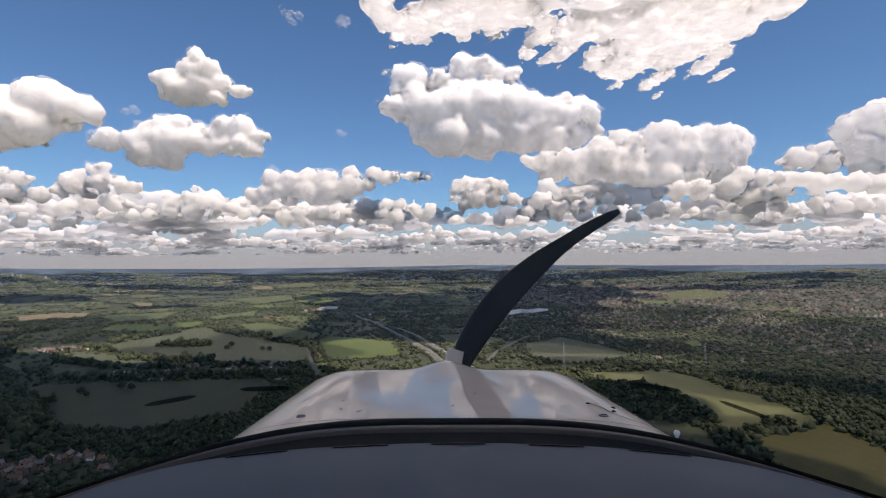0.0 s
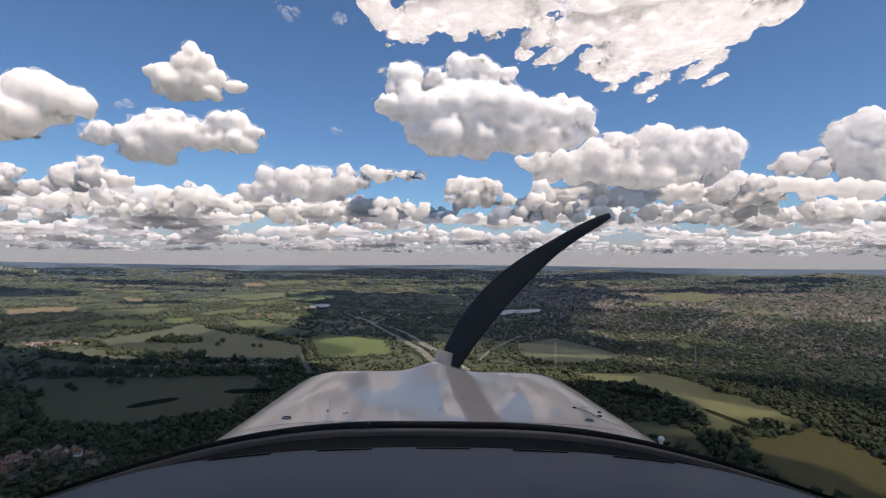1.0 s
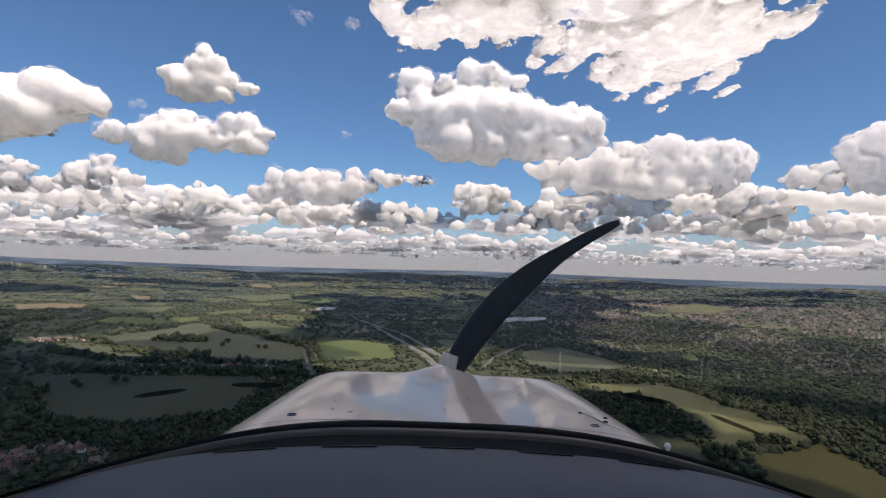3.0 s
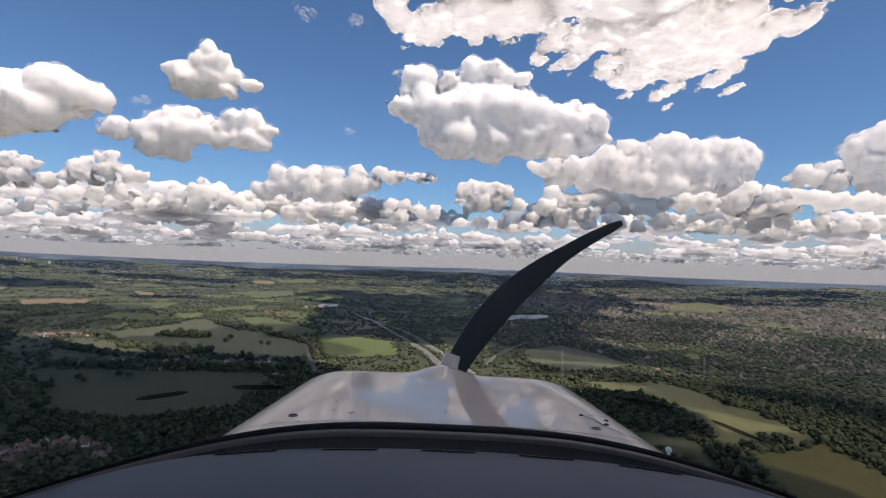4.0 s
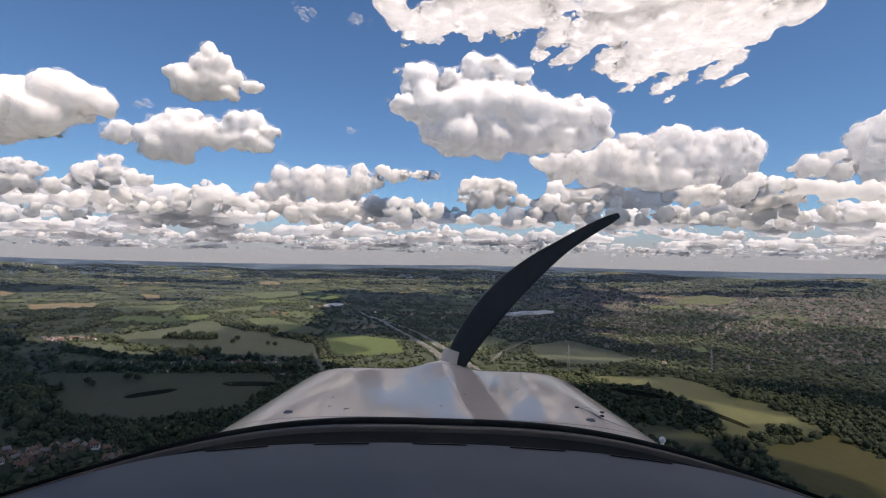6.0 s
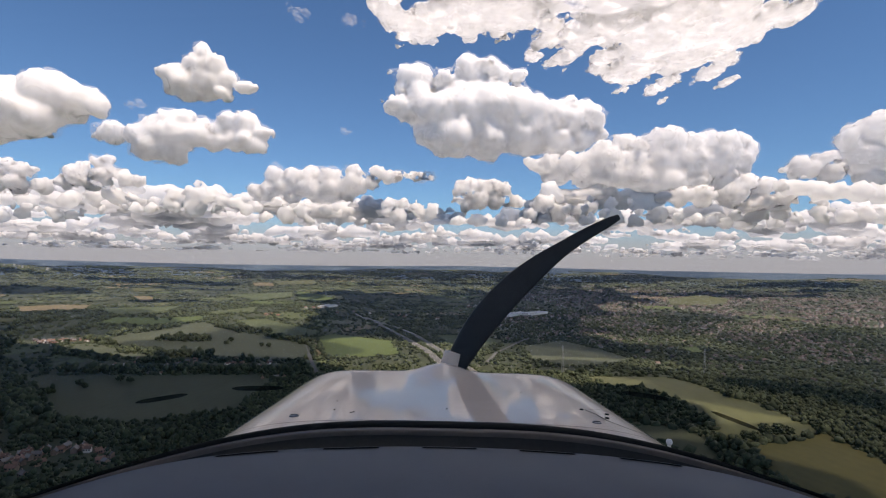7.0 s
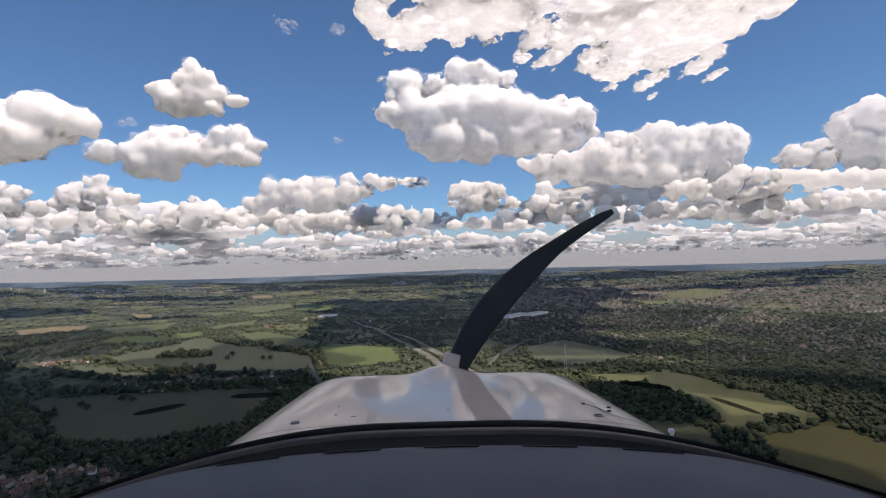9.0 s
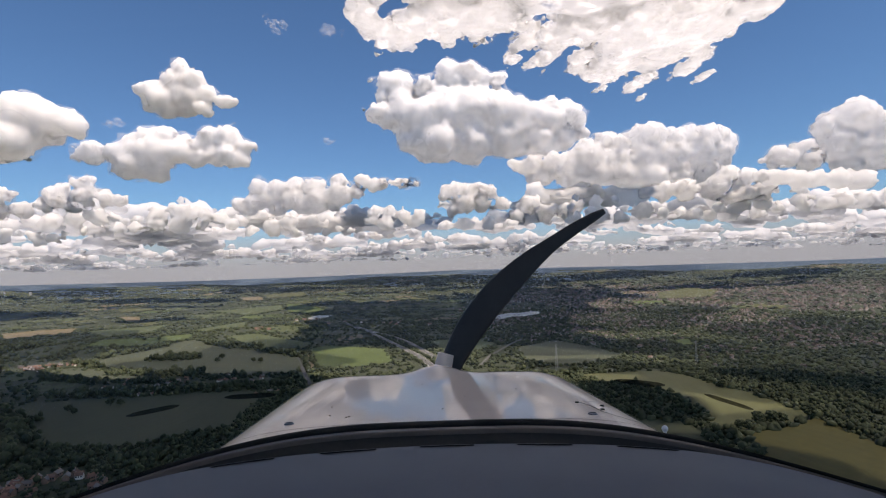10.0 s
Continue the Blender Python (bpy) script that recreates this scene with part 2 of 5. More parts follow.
def lumps(level, count):
    """Uneven crown shapes, as arrays of corners and triangles."""
    out, rough = [], random.Random(count)
    for i in range(count):
        bm = bmesh.new()
        bmesh.ops.create_icosphere(bm, subdivisions=level, radius=1)
        for v in bm.verts:
            p = v.co.copy()
            v.co *= 1 + 0.42 * noise.noise(p * 1.7 + Vector((i * 9.1, 3, 0))) + 0.34 * noise.noise(p * 4.3 + Vector((0, i * 5.3, 1))) + 0.36 * rough.uniform(-1, 1)
            v.co.z *= 0.85 if v.co.z > 0 else 0.55
        bm.verts.index_update()
        out.append((np.array([v.co[:] for v in bm.verts]), np.array([[v.index for v in f.verts] for f in bm.faces])))
        bm.free()
    return out


def crowns(count, pieces):
    """Crowns of several lumps each, with hollows between them."""
    out, small, rough = [], lumps(1, 7), random.Random(90 + count)
    for i in range(count):
        vs, fs, at = [], [], 0
        for k in range(pieces):
            v, f = small[rough.randrange(7)]
            q, up = k * 2.4 + rough.uniform(-0.5, 0.5), rough.uniform(-0.3, 0.55) if k else 0.6
            out_r = 0.0 if k == 0 else rough.uniform(0.45, 0.7)
            size = rough.uniform(0.4, 0.62)
            vs.append(v * size * (1, 1, 1.1) + (out_r * math.cos(q), out_r * math.sin(q), up))
            fs.append(f + at)
            at += len(v)
        out.append((np.concatenate(vs), np.concatenate(fs)))
    return out


def scatter(name, shapes, base, size, tall, mats, smooth=False):
    """One mesh of many lumps: base points, radius and height factor."""
    vs, fs, at = [], [], 0
    pick = RNG.integers(0, len(shapes), len(base))
    turn = RNG.uniform(0, 2 * np.pi, len(base))
    for k, (v, f) in enumerate(shapes):
        i = np.where(pick == k)[0]
        if not len(i):
            continue
        c, s = np.cos(turn[i])[:, None], np.sin(turn[i])[:, None]
        x, y, z = v[:, 0][None], v[:, 1][None], v[:, 2][None]
        r = size[i][:, None]
        p = np.stack([(c * x - s * y) * r, (s * x + c * y) * r, (z + 0.5) * r * tall[i][:, None]], -1) + base[i][:, None, :]
        vs.append(p.reshape(-1, 3))
        fs.append((f[None] + (at + np.arange(len(i)) * len(v))[:, None, None]).reshape(-1, 3))
        at += len(i) * len(v)
    return quick_mesh(name, np.concatenate(vs), np.concatenate(fs), mats, smooth=smooth)


# ---------------------------------------------------------------- the land
WISPS = ((-0.277, 0.491, 0.012), (-0.272, 0.478, 0.008), (-0.167, 0.480, 0.013), (-0.180, 0.475, 0.008), (-0.592, 0.302, 0.008), (-0.574, 0.304, 0.007), (-0.182, 0.257, 0.007), (-0.023, 0.174, 0.011), (-0.042, 0.172, 0.008))
ROAD_WEST = ((38, 710), (18, 903), (-20, 1095), (-63, 1237), (-102, 1360), (-177, 1588), (-246, 1734), (-337, 2004), (-404, 2178))
ROAD_EAST = ((75, 700), (56, 874), (25, 1027), (-15, 1192), (-49, 1328), (-99, 1466), (-165, 1593), (-235, 1739))
LANE_EAST = ((96, 950), (125, 1070), (162, 1168), (206, 1282), (251, 1379))
LANE = ((-181, 814), (-212, 911), (-261, 1066), (-287, 1151), (-332, 1217))
LONE_TREES = ((-429, 1080), (-437, 1127), (-352, 1068), (-336, 1063), (-477, 711), (-461, 698), (-438, 737), (-423, 735), (-485, 655), (261, 409), (271, 408), (280, 409), (243, 405), (246, 401), (307, 416), (304, 535), (-764, 1336), (-789, 1485), (-752, 1491), (-335, 1178), (-321, 1163))
COPSES = (
    (-581, 1150, -501, 1144, 26),
    (-590, 990, -403, 936, 13),
    (220, 396, 231, 400, 13),
    (220, 361, 228, 371, 10),
    (-593, 804, -197, 822, 9),
    (-683, 956, -535, 890, 6),
    (-742, 1192, -704, 1278, 9),
    (-1083, 1366, -1053, 1448, 16),
    (-587, 1415, -473, 1283, 7),
    (-370, 1210, -274, 1119, 7),
    (-507, 882, -434, 889, 7),
    (-370, 896, -304, 902, 6),
    (-729, 862, -395, 524, 24),
    (-384, 524, -239, 493, 20),
    (-536, 1631, -109, 1226, 0),
    (-744, 1121, -664, 1082, 6),
    (-829, 1182, -870, 1299, 10),
    (-440, 1300, -394, 1287, 6),
    (-568, 1369, -474, 1316, 6),
    (-1251, 1512, -1051, 1462, 5),
    (-730, 1157, -663, 1352, 4),
    (-1001, 1180, -841, 1033, 20),
)
VILLAGES = (
    (-349, 430, 12, 30),
    (-333, 473, 14, 34),
    (-345, 446, 10, 40),
    (-294, 463, 6, 30),
    (-777, 1117, 20, 50),
    (-805, 1090, 14, 40),
    (-722, 1107, 14, 40),
    (-420, 860, 12, 50),
    (-321, 895, 10, 60),
    (-539, 1698, 6, 40),
    (-240, 777, 3, 15),
    (-507, 882, 5, 30),
    (398, 1192, 1, 2),
    (197, 2356, 14, 200),
    (-166, 1848, 10, 150),
    (-480, 1984, 5, 60),
)
SHEDS = (
    (263, 1977, 358, 2095),
    (348, 2035, 445, 2130),
    (-431, 2007, -411, 2092),
)
radii = np.concatenate([np.linspace(0, 120, 5), np.geomspace(150, 7000, 120)])
angles = np.radians(np.concatenate([np.arange(-60, 60, 1.2), np.arange(60, 300, 8)]))
gr, ga = np.meshgrid(radii, angles, indexing="ij")
spots, _ = lie(gr * np.sin(ga), gr * np.cos(ga))
na, nr = len(angles), len(radii)
ii, jj = np.meshgrid(np.arange(nr - 1), np.arange(na), indexing="ij")
quads = np.stack([ii * na + jj, ii * na + (jj + 1) % na, (ii + 1) * na + (jj + 1) % na, (ii + 1) * na + jj], -1).reshape(-1, 4)[:, ::-1]
tagged(quick_mesh("ground", spots.reshape(-1, 3), quads, [GROUND], smooth=True), "dark green wooded countryside rolling to a low horizon", "ground", kind="structure")

radii = np.geomspace(7000, 70000, 40)
angles = np.radians(np.arange(-180, 180, 1.0))
gr, ga = np.meshgrid(radii, angles, indexing="ij")
spots, _ = lie(gr * np.sin(ga), gr * np.cos(ga))
na, nr = len(angles), len(radii)
ii, jj = np.meshgrid(np.arange(nr - 1), np.arange(na), indexing="ij")
quads = np.stack([ii * na + jj, ii * na + (jj + 1) % na, (ii + 1) * na + (jj + 1) % na, (ii + 1) * na + jj], -1).reshape(-1, 4)[:, ::-1]
tagged(quick_mesh("backdrop", spots.reshape(-1, 3), quads, [BACKDROP], smooth=True), "distant hills along the horizon with painted, glowing blue haze", "hills", kind="structure")

FIELDS = []
FIELD_WORDS = {"dark": "dark green grazing meadow, cloud shade partly painted into its colour", "green": "green hedged pasture between woods", "bright": "bright green mown grass field",
               "pale": "pale grey-green crop field with lone trees", "olive": "yellowish olive hay field beyond the woods", "tan": "tan ripening corn field with hedges",
               "gold": "golden green meadow on a gentle hillside"}


def field(sort, corners):
    FIELDS.append(corners)
    bm = bmesh.new()
    bm.faces.new([bm.verts.new((x, y, 0)) for x, y in corners])
    bmesh.ops.triangulate(bm, faces=bm.faces[:])
    for _ in range(4):
        long = [e for e in bm.edges if e.calc_length() > 35]
        if long:
            bmesh.ops.subdivide_edges(bm, edges=long, cuts=1)
    bmesh.ops.triangulate(bm, faces=bm.faces[:])
    for v in bm.verts:
        p, s = lie(v.co.x, v.co.y)
        v.co = p
        v.co.z += 0.9 + 0.0006 * math.hypot(p[0], p[1])
    bmesh.ops.recalc_face_normals(bm, faces=bm.faces[:])
    if sum(f.normal.z for f in bm.faces) < 0:
        bmesh.ops.reverse_faces(bm, faces=bm.faces[:])
    tagged(part("field", bm, MEADOW[sort], smooth=True), FIELD_WORDS[sort], "field", kind="structure")


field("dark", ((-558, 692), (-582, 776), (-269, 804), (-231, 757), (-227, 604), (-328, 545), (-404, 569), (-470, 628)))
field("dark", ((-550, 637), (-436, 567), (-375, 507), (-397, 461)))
field("pale", ((-718, 1141), (-717, 1343), (-651, 1482), (-486, 1302), (-284, 1143), (-240, 999), (-236, 926), (-392, 943), (-612, 1043)))
field("green", ((-586, 1539), (-511, 1589), (-295, 1343), (-283, 1246), (-383, 1247), (-462, 1341)))
field("bright", ((-280, 1247), (-246, 1297), (-97, 1209), (-68, 1024), (-114, 983), (-199, 960)))
field("tan", ((-281, 1207), (-278, 1227), (-203, 959), (-216, 952)))
field("pale", ((-744, 1050), (-713, 1084), (-508, 967), (-475, 907), (-568, 937), (-691, 986)))
field("green", ((-677, 909), (-674, 963), (-563, 898), (-544, 849), (-605, 830)))
field("bright", ((-912, 1400), (-942, 1548), (-809, 1554), (-711, 1620), (-673, 1506), (-745, 1375), (-856, 1408)))
field("green", ((-1139, 1784), (-982, 1885), (-928, 1916), (-876, 1706), (-977, 1606)))
field("tan", ((-1470, 1849), (-1384, 1925), (-1259, 1929), (-1175, 1781), (-1268, 1696), (-1310, 1655)))
field("tan", ((-2514, 2878), (-2026, 2488), (-1895, 2285), (-1983, 2272)))
field("olive", ((-2321, 2873), (-2552, 3438), (-2242, 3040), (-2002, 2596)))
field("tan", ((-1477, 2544), (-1279, 2387), (-1139, 2125), (-1166, 2065)))
field("olive", ((-1923, 3309), (-1883, 3604), (-1586, 3083), (-1669, 2911)))
field("bright", ((-857, 3228), (-676, 2960), (-463, 2461), (-490, 2223), (-628, 2367)))
field("green", ((-760, 1729), (-662, 1960), (-610, 1768), (-710, 1670)))
field("green", ((-1055, 2568), (-854, 3139), (-687, 2527), (-745, 2204)))
field("tan", ((-1624, 4601), (-1464, 4680), (-1229, 3972), (-1393, 4021)))
field("olive", ((-1543, 4984), (-1315, 5741), (-1046, 4568), (-1267, 4197)))
field("olive", ((-1345, 1583), (-1237, 1576), (-1128, 1439), (-1172, 1381)))
field("green", ((3, 1345), (103, 1382), (172, 1293), (81, 1078), (57, 1080), (29, 1176)))
field("tan", ((30, 1149), (54, 1071), (79, 1061), (61, 997), (34, 1036)))
field("pale", ((-714, 1055), (-625, 1030), (-553, 972), (-446, 925), (-436, 893), (-510, 906), (-640, 961), (-708, 998)))
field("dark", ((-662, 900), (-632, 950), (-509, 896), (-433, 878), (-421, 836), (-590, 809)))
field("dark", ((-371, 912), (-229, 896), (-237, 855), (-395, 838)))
field("pale", ((205, 1205), (331, 1359), (395, 1218), (414, 1081), (300, 925), (233, 903), (185, 994)))
field("olive", ((215, 751), (260, 753), (343, 765), (331, 659), (308, 548), (314, 519), (316, 443), (318, 421), (270, 403), (241, 405), (229, 423), (242, 465), (242, 516), (241, 559), (239, 598), (200, 660)))
field("gold", ((231, 392), (245, 398), (274, 400), (315, 418), (316, 372), (319, 344), (272, 294), (230, 319), (229, 354), (236, 374)))
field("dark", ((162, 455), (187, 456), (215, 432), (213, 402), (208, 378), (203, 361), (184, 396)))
field("olive", ((1356, 3030), (1839, 3578), (1796, 3137), (1413, 2536), (1167, 2564)))
field("olive", ((-181, 2012), (-109, 2093), (-71, 1997), (-146, 1898)))
field("olive", ((250, 2369), (378, 2450), (362, 2267), (246, 2221)))
field("bright", ((656, 1367), (718, 1416), (684, 1316), (624, 1258)))

def ribbon(name, line, widths, mat, lift, dash=None):
    """Strips along a line on the land; widths: pairs of offsets to the right."""
    pts = []
    for (x0, y0), (x1, y1) in zip(line, line[1:]):
        n = max(2, int(math.hypot(x1 - x0, y1 - y0) / 12))
        pts += [(x0 + (x1 - x0) * k / n, y0 + (y1 - y0) * k / n) for k in range(n)]
    pts = np.array(pts + [line[-1]], float)
    for _ in range(8):
        pts[1:-1] = (pts[:-2] + 2 * pts[1:-1] + pts[2:]) / 4
    d = np.gradient(pts, axis=0)
    side = np.stack([d[:, 1], -d[:, 0]], -1) / np.linalg.norm(d, axis=1)[:, None]
    bm = bmesh.new()
    for o0, o1 in widths:
        rows = []
        for p, s in zip(pts, side):
            pair = []
            for o in (o0, o1):
                w, _ = lie(*(p + s * o))
                pair.append(bm.verts.new((w[0], w[1], w[2] + lift)))
            rows.append(pair)
        for k, (q, r) in enumerate(zip(rows, rows[1:])):
            if dash is None or k % dash == 0:
                bm.faces.new((q[0], q[1], r[1], r[0]))
    for v in [v for v in bm.verts if not v.link_faces]:
        bm.verts.remove(v)
    return part(name, bm, mat), pts, side


ribbon("verge", ROAD_WEST, [(-14, 14)], VERGE, 0.9)[0]["kind"] = "structure"
ribbon("verge", ROAD_EAST, [(-14, 14)], VERGE, 0.8)[0]["kind"] = "structure"
for line in (ROAD_WEST, ROAD_EAST):
    ob, _, _ = ribbon("road", line, [(-7.5, 7.5)], ASPHALT, 1.2)
    tagged(ob, "grey asphalt motorway carriageway in a cutting", "road", kind="structure")
    edge, _, _ = ribbon("lane_line", line, [(-6.9, -6.6), (6.6, 6.9)], LINE, 1.4)
    edge.parent = ob
    dashes, _, _ = ribbon("lane_line", line, [(-2.4, -2.2), (2.2, 2.4)], LINE, 1.4, 2)
    dashes.parent = ob
for line in (LANE, LANE_EAST):
    ob, _, _ = ribbon("road", line, [(-3, 3)], ASPHALT, 1.2)
    tagged(ob, "narrow grey country lane beside a field", "road", kind="structure")

# far fields: a patchwork of plots between woods
rings = np.concatenate([np.geomspace(860, 1900, 8)[:-1], np.geomspace(1900, 15000, 31)])
far_v, far_f, far_m, hedge, near_hedge = [], [], [], [], []
for k in range(len(rings) - 1):
    r0, r1 = rings[k], rings[k + 1]
    count = int(26 + 14 * RNG.random())
    cut = np.sort(np.radians(np.linspace(-52, 52, count) + RNG.uniform(-1.2, 1.2, count)))
    for a0, a1 in zip(cut, cut[1:]):
        am, rm = (a0 + a1) / 2, (r0 + r1) / 2
        town, near = am > 0.12 and rm < 5200, rm < 1900
        if RNG.random() > (0.07 if town else 0.62 if am < 0.05 else 0.45) * (1.3 if near else 1.0) or (near and am > -0.1):
            continue
        j = RNG.uniform(-0.25, 0.25, 8)
        da, dr = a1 - a0, r1 - r0
        cor = [(r0 + j[0] * dr, a0 + j[1] * da), (r0 + j[2] * dr, a1 + j[3] * da), (r1 + j[4] * dr, a1 + j[5] * da), (r1 + j[6] * dr, a0 + j[7] * da)]
        xy = np.array([(r * math.sin(q), r * math.cos(q)) for r, q in cor])
        if any(inside(f, xy[:, 0], xy[:, 1]).any() or inside(f, xy[:, 0].mean(), xy[:, 1].mean()) for f in FIELDS):
            continue
        g = np.linspace(0, 1, 4)
        uu, vv = np.meshgrid(g, g, indexing="ij")
        grid = ((1 - uu)[..., None] * ((1 - vv)[..., None] * xy[0] + vv[..., None] * xy[1]) + uu[..., None] * ((1 - vv)[..., None] * xy[3] + vv[..., None] * xy[2])).reshape(-1, 2)
        p, s = lie(grid[:, 0], grid[:, 1])
        p[:, 2] += 0.5 + 0.0003 * rm if near else 1.0 + 0.0006 * np.hypot(p[:, 0], p[:, 1])
        base = len(far_v) * 16
        far_v.append(p)
        far_f += [[base + a * 4 + b, base + a * 4 + b + 1, base + a * 4 + b + 5, base + a * 4 + b + 4] for a in range(3) for b in range(3)]
        far_m += [int(RNG.choice([0, 1, 2, 3, 4, 5], p=[0.2, 0.3, 0.12, 0.15, 0.14, 0.09]))] * 9
        for q0, q1 in ((0, 1), (0, 3)):
            n = int(min(60, np.linalg.norm(xy[q1] - xy[q0]) / (14 if near else 20)))
            tt = RNG.random(n)[:, None]
            (near_hedge if near else hedge).append(xy[q0] * (1 - tt) + xy[q1] * tt)
faces = np.array(far_f)[:, ::-1]
tagged(quick_mesh("far_fields", np.concatenate(far_v), faces, [MEADOW[k] for k in ("dark", "green", "bright", "pale", "olive", "tan")], far_m),
       "patchwork of small green and tan fields towards the horizon", "fields", kind="stuff")
hedge, near_hedge = np.concatenate(hedge), np.concatenate(near_hedge)

# ---------------------------------------------------------------- woods
def free(x, y):
    """Spots where trees may stand: no field, road or yard."""
    ok = np.ones(len(x), bool)
    for f in FIELDS:
        ok &= ~inside(f, x, y)
    for line in (ROAD_WEST, ROAD_EAST):
        ok &= ~near_line(line, x, y, 15)
    ok &= ~near_line(LANE, x, y, 7) & ~near_line(LANE_EAST, x, y, 9)
    for x0, y0, x1, y1 in SHEDS:
        ok &= ~near_line(((x0, y0), (x1, y1)), x, y, 45)
    for vx, vy, n, s in VILLAGES:
        if vy < 1200:
            ok &= ~((np.hypot(x - vx, y - vy) < s) & (RNG.random(len(x)) < 0.6))
    return ok


def wood_noise(x, y, scale, seed):
    return np.array([noise.noise(Vector((a / scale, b / scale, seed))) for a, b in zip(x, y)])


HALF, MID, FAR = crowns(8, 3), crowns(7, 4), lumps(1, 4)


def spread(n, r0, r1, power, left=-47, right=47):
    r = (r0 ** power + RNG.random(n) * (r1 ** power - r0 ** power)) ** (1 / power)
    q = np.radians(RNG.uniform(left, right, n))
    return r * np.sin(q), r * np.cos(q)


def plant(name, words, x, y, size, tall, shapes, mat):
    p, s = lie(x, y)
    p[:, 2] -= 0.3 * size * s
    tagged(scatter(name, shapes, p, size * s, tall, [mat]), words, "trees", kind="stuff")


x, y = spread(15000, 235, 760, 2)
ok = free(x, y)
x, y = x[ok], y[ok]
for inner in (True, False):
    k = (x < 0) == inner
    plant("near_wood", "dense dark green broadleaf wood with uneven crowns", x[k], y[k], RNG.uniform(2.1, 4.6, k.sum()), RNG.uniform(0.9, 1.5, k.sum()), HALF, LEAF)
x, y = spread(26000, 740, 2300, 1.7)
keep = free(x, y)
x, y = x[keep], y[keep]
thin = wood_noise(x, y, 160, 3.0) + 0.5 * wood_noise(x, y, 60, 8.0)
town = (x / y > 0.16) & (np.hypot(x, y) > 950)
open_land = (x < -130) & (np.hypot(x, y) > 860)
keep = RNG.random(len(x)) < np.where(town, 0.9, np.where(open_land, np.where(thin > 0.05, 0.9, 0.15), np.where(thin > -0.12, 0.95, 0.25)))
x, y = x[keep], y[keep]
for inner in (True, False):
    k = (np.hypot(x, y) < 1080) == inner
    plant("wood", "dark green broadleaf woods and hedgerows", x[k], y[k], RNG.uniform(3.5, 7, k.sum()), RNG.uniform(0.8, 1.3, k.sum()), MID if inner else FAR, LEAF)
x, y = spread(17500, 2250, 12500, 0.85)
keep = free(x, y)
x, y = x[keep], y[keep]
thin = wood_noise(x, y, 420, 5.0) + 0.5 * wood_noise(x, y, 150, 2.0)
keep = RNG.random(len(x)) < np.where(thin > 0.0, 0.9, np.where(x / y > 0.12, 0.6, 0.2))
x, y = np.concatenate([x[keep], hedge[:, 0]]), np.concatenate([y[keep], hedge[:, 1]])
plant("distant_wood", "distant woods and hedges, haze tinted into their dark green", x, y, RNG.uniform(6, 13, len(x)) * np.clip(np.hypot(x, y) / 3000, 1, 2.2), RNG.uniform(0.6, 0.9, len(x)), FAR, LEAF_HAZED)

# copses inside the open fields
for x0, y0, x1, y1, w in COPSES:
    if w:
        n = int(max(12, math.hypot(x1 - x0, y1 - y0) * w / 28))
        t = RNG.random(n)
        x, y = x0 + (x1 - x0) * t + RNG.normal(0, w * 0.5, n), y0 + (y1 - y0) * t + RNG.normal(0, w * 0.5, n)
        plant("copse", "clump of dark rounded trees in an open field", x, y, RNG.uniform(4.5, 8.5, n) * (0.68 if y0 < 600 else 1.0), RNG.uniform(1.1, 1.7, n), HALF if y0 < 800 else MID, LEAF)


def lone_tree(x, y, r):
    p, _ = lie(x, y)
    root = new("tree", None)
    root.location = p
    tagged(root, "single round broadleaf tree in a field", "tree", "lone field trees")
    bm = bmesh.new()
    rod(bm, (0, 0, -0.5), (0, 0, r * 0.9), r * 0.09, r * 0.05)
    for k in range(5):
        q = k * 2.5
        rod(bm, (0, 0, r * 0.6), (math.cos(q) * r * 0.5, math.sin(q) * r * 0.5, r * 1.2), r * 0.035, r * 0.015, 5)
    part("trunk", bm, BARK, root)
    n = 26
    c = RNG.normal(0, 1, (n, 3))
    c /= np.linalg.norm(c, axis=1)[:, None]
    c *= (0.45 + 0.3 * RNG.random(n))[:, None] * r
    c[:, 2] = c[:, 2] * 0.8 + r * 1.05
    crown = scatter("crown", MID, c, RNG.uniform(0.28, 0.5, n) * r, np.ones(n), [LEAF])
    crown.parent = root


for x, y in LONE_TREES:
    lone_tree(x, y, RNG.uniform(4.5, 6.5))


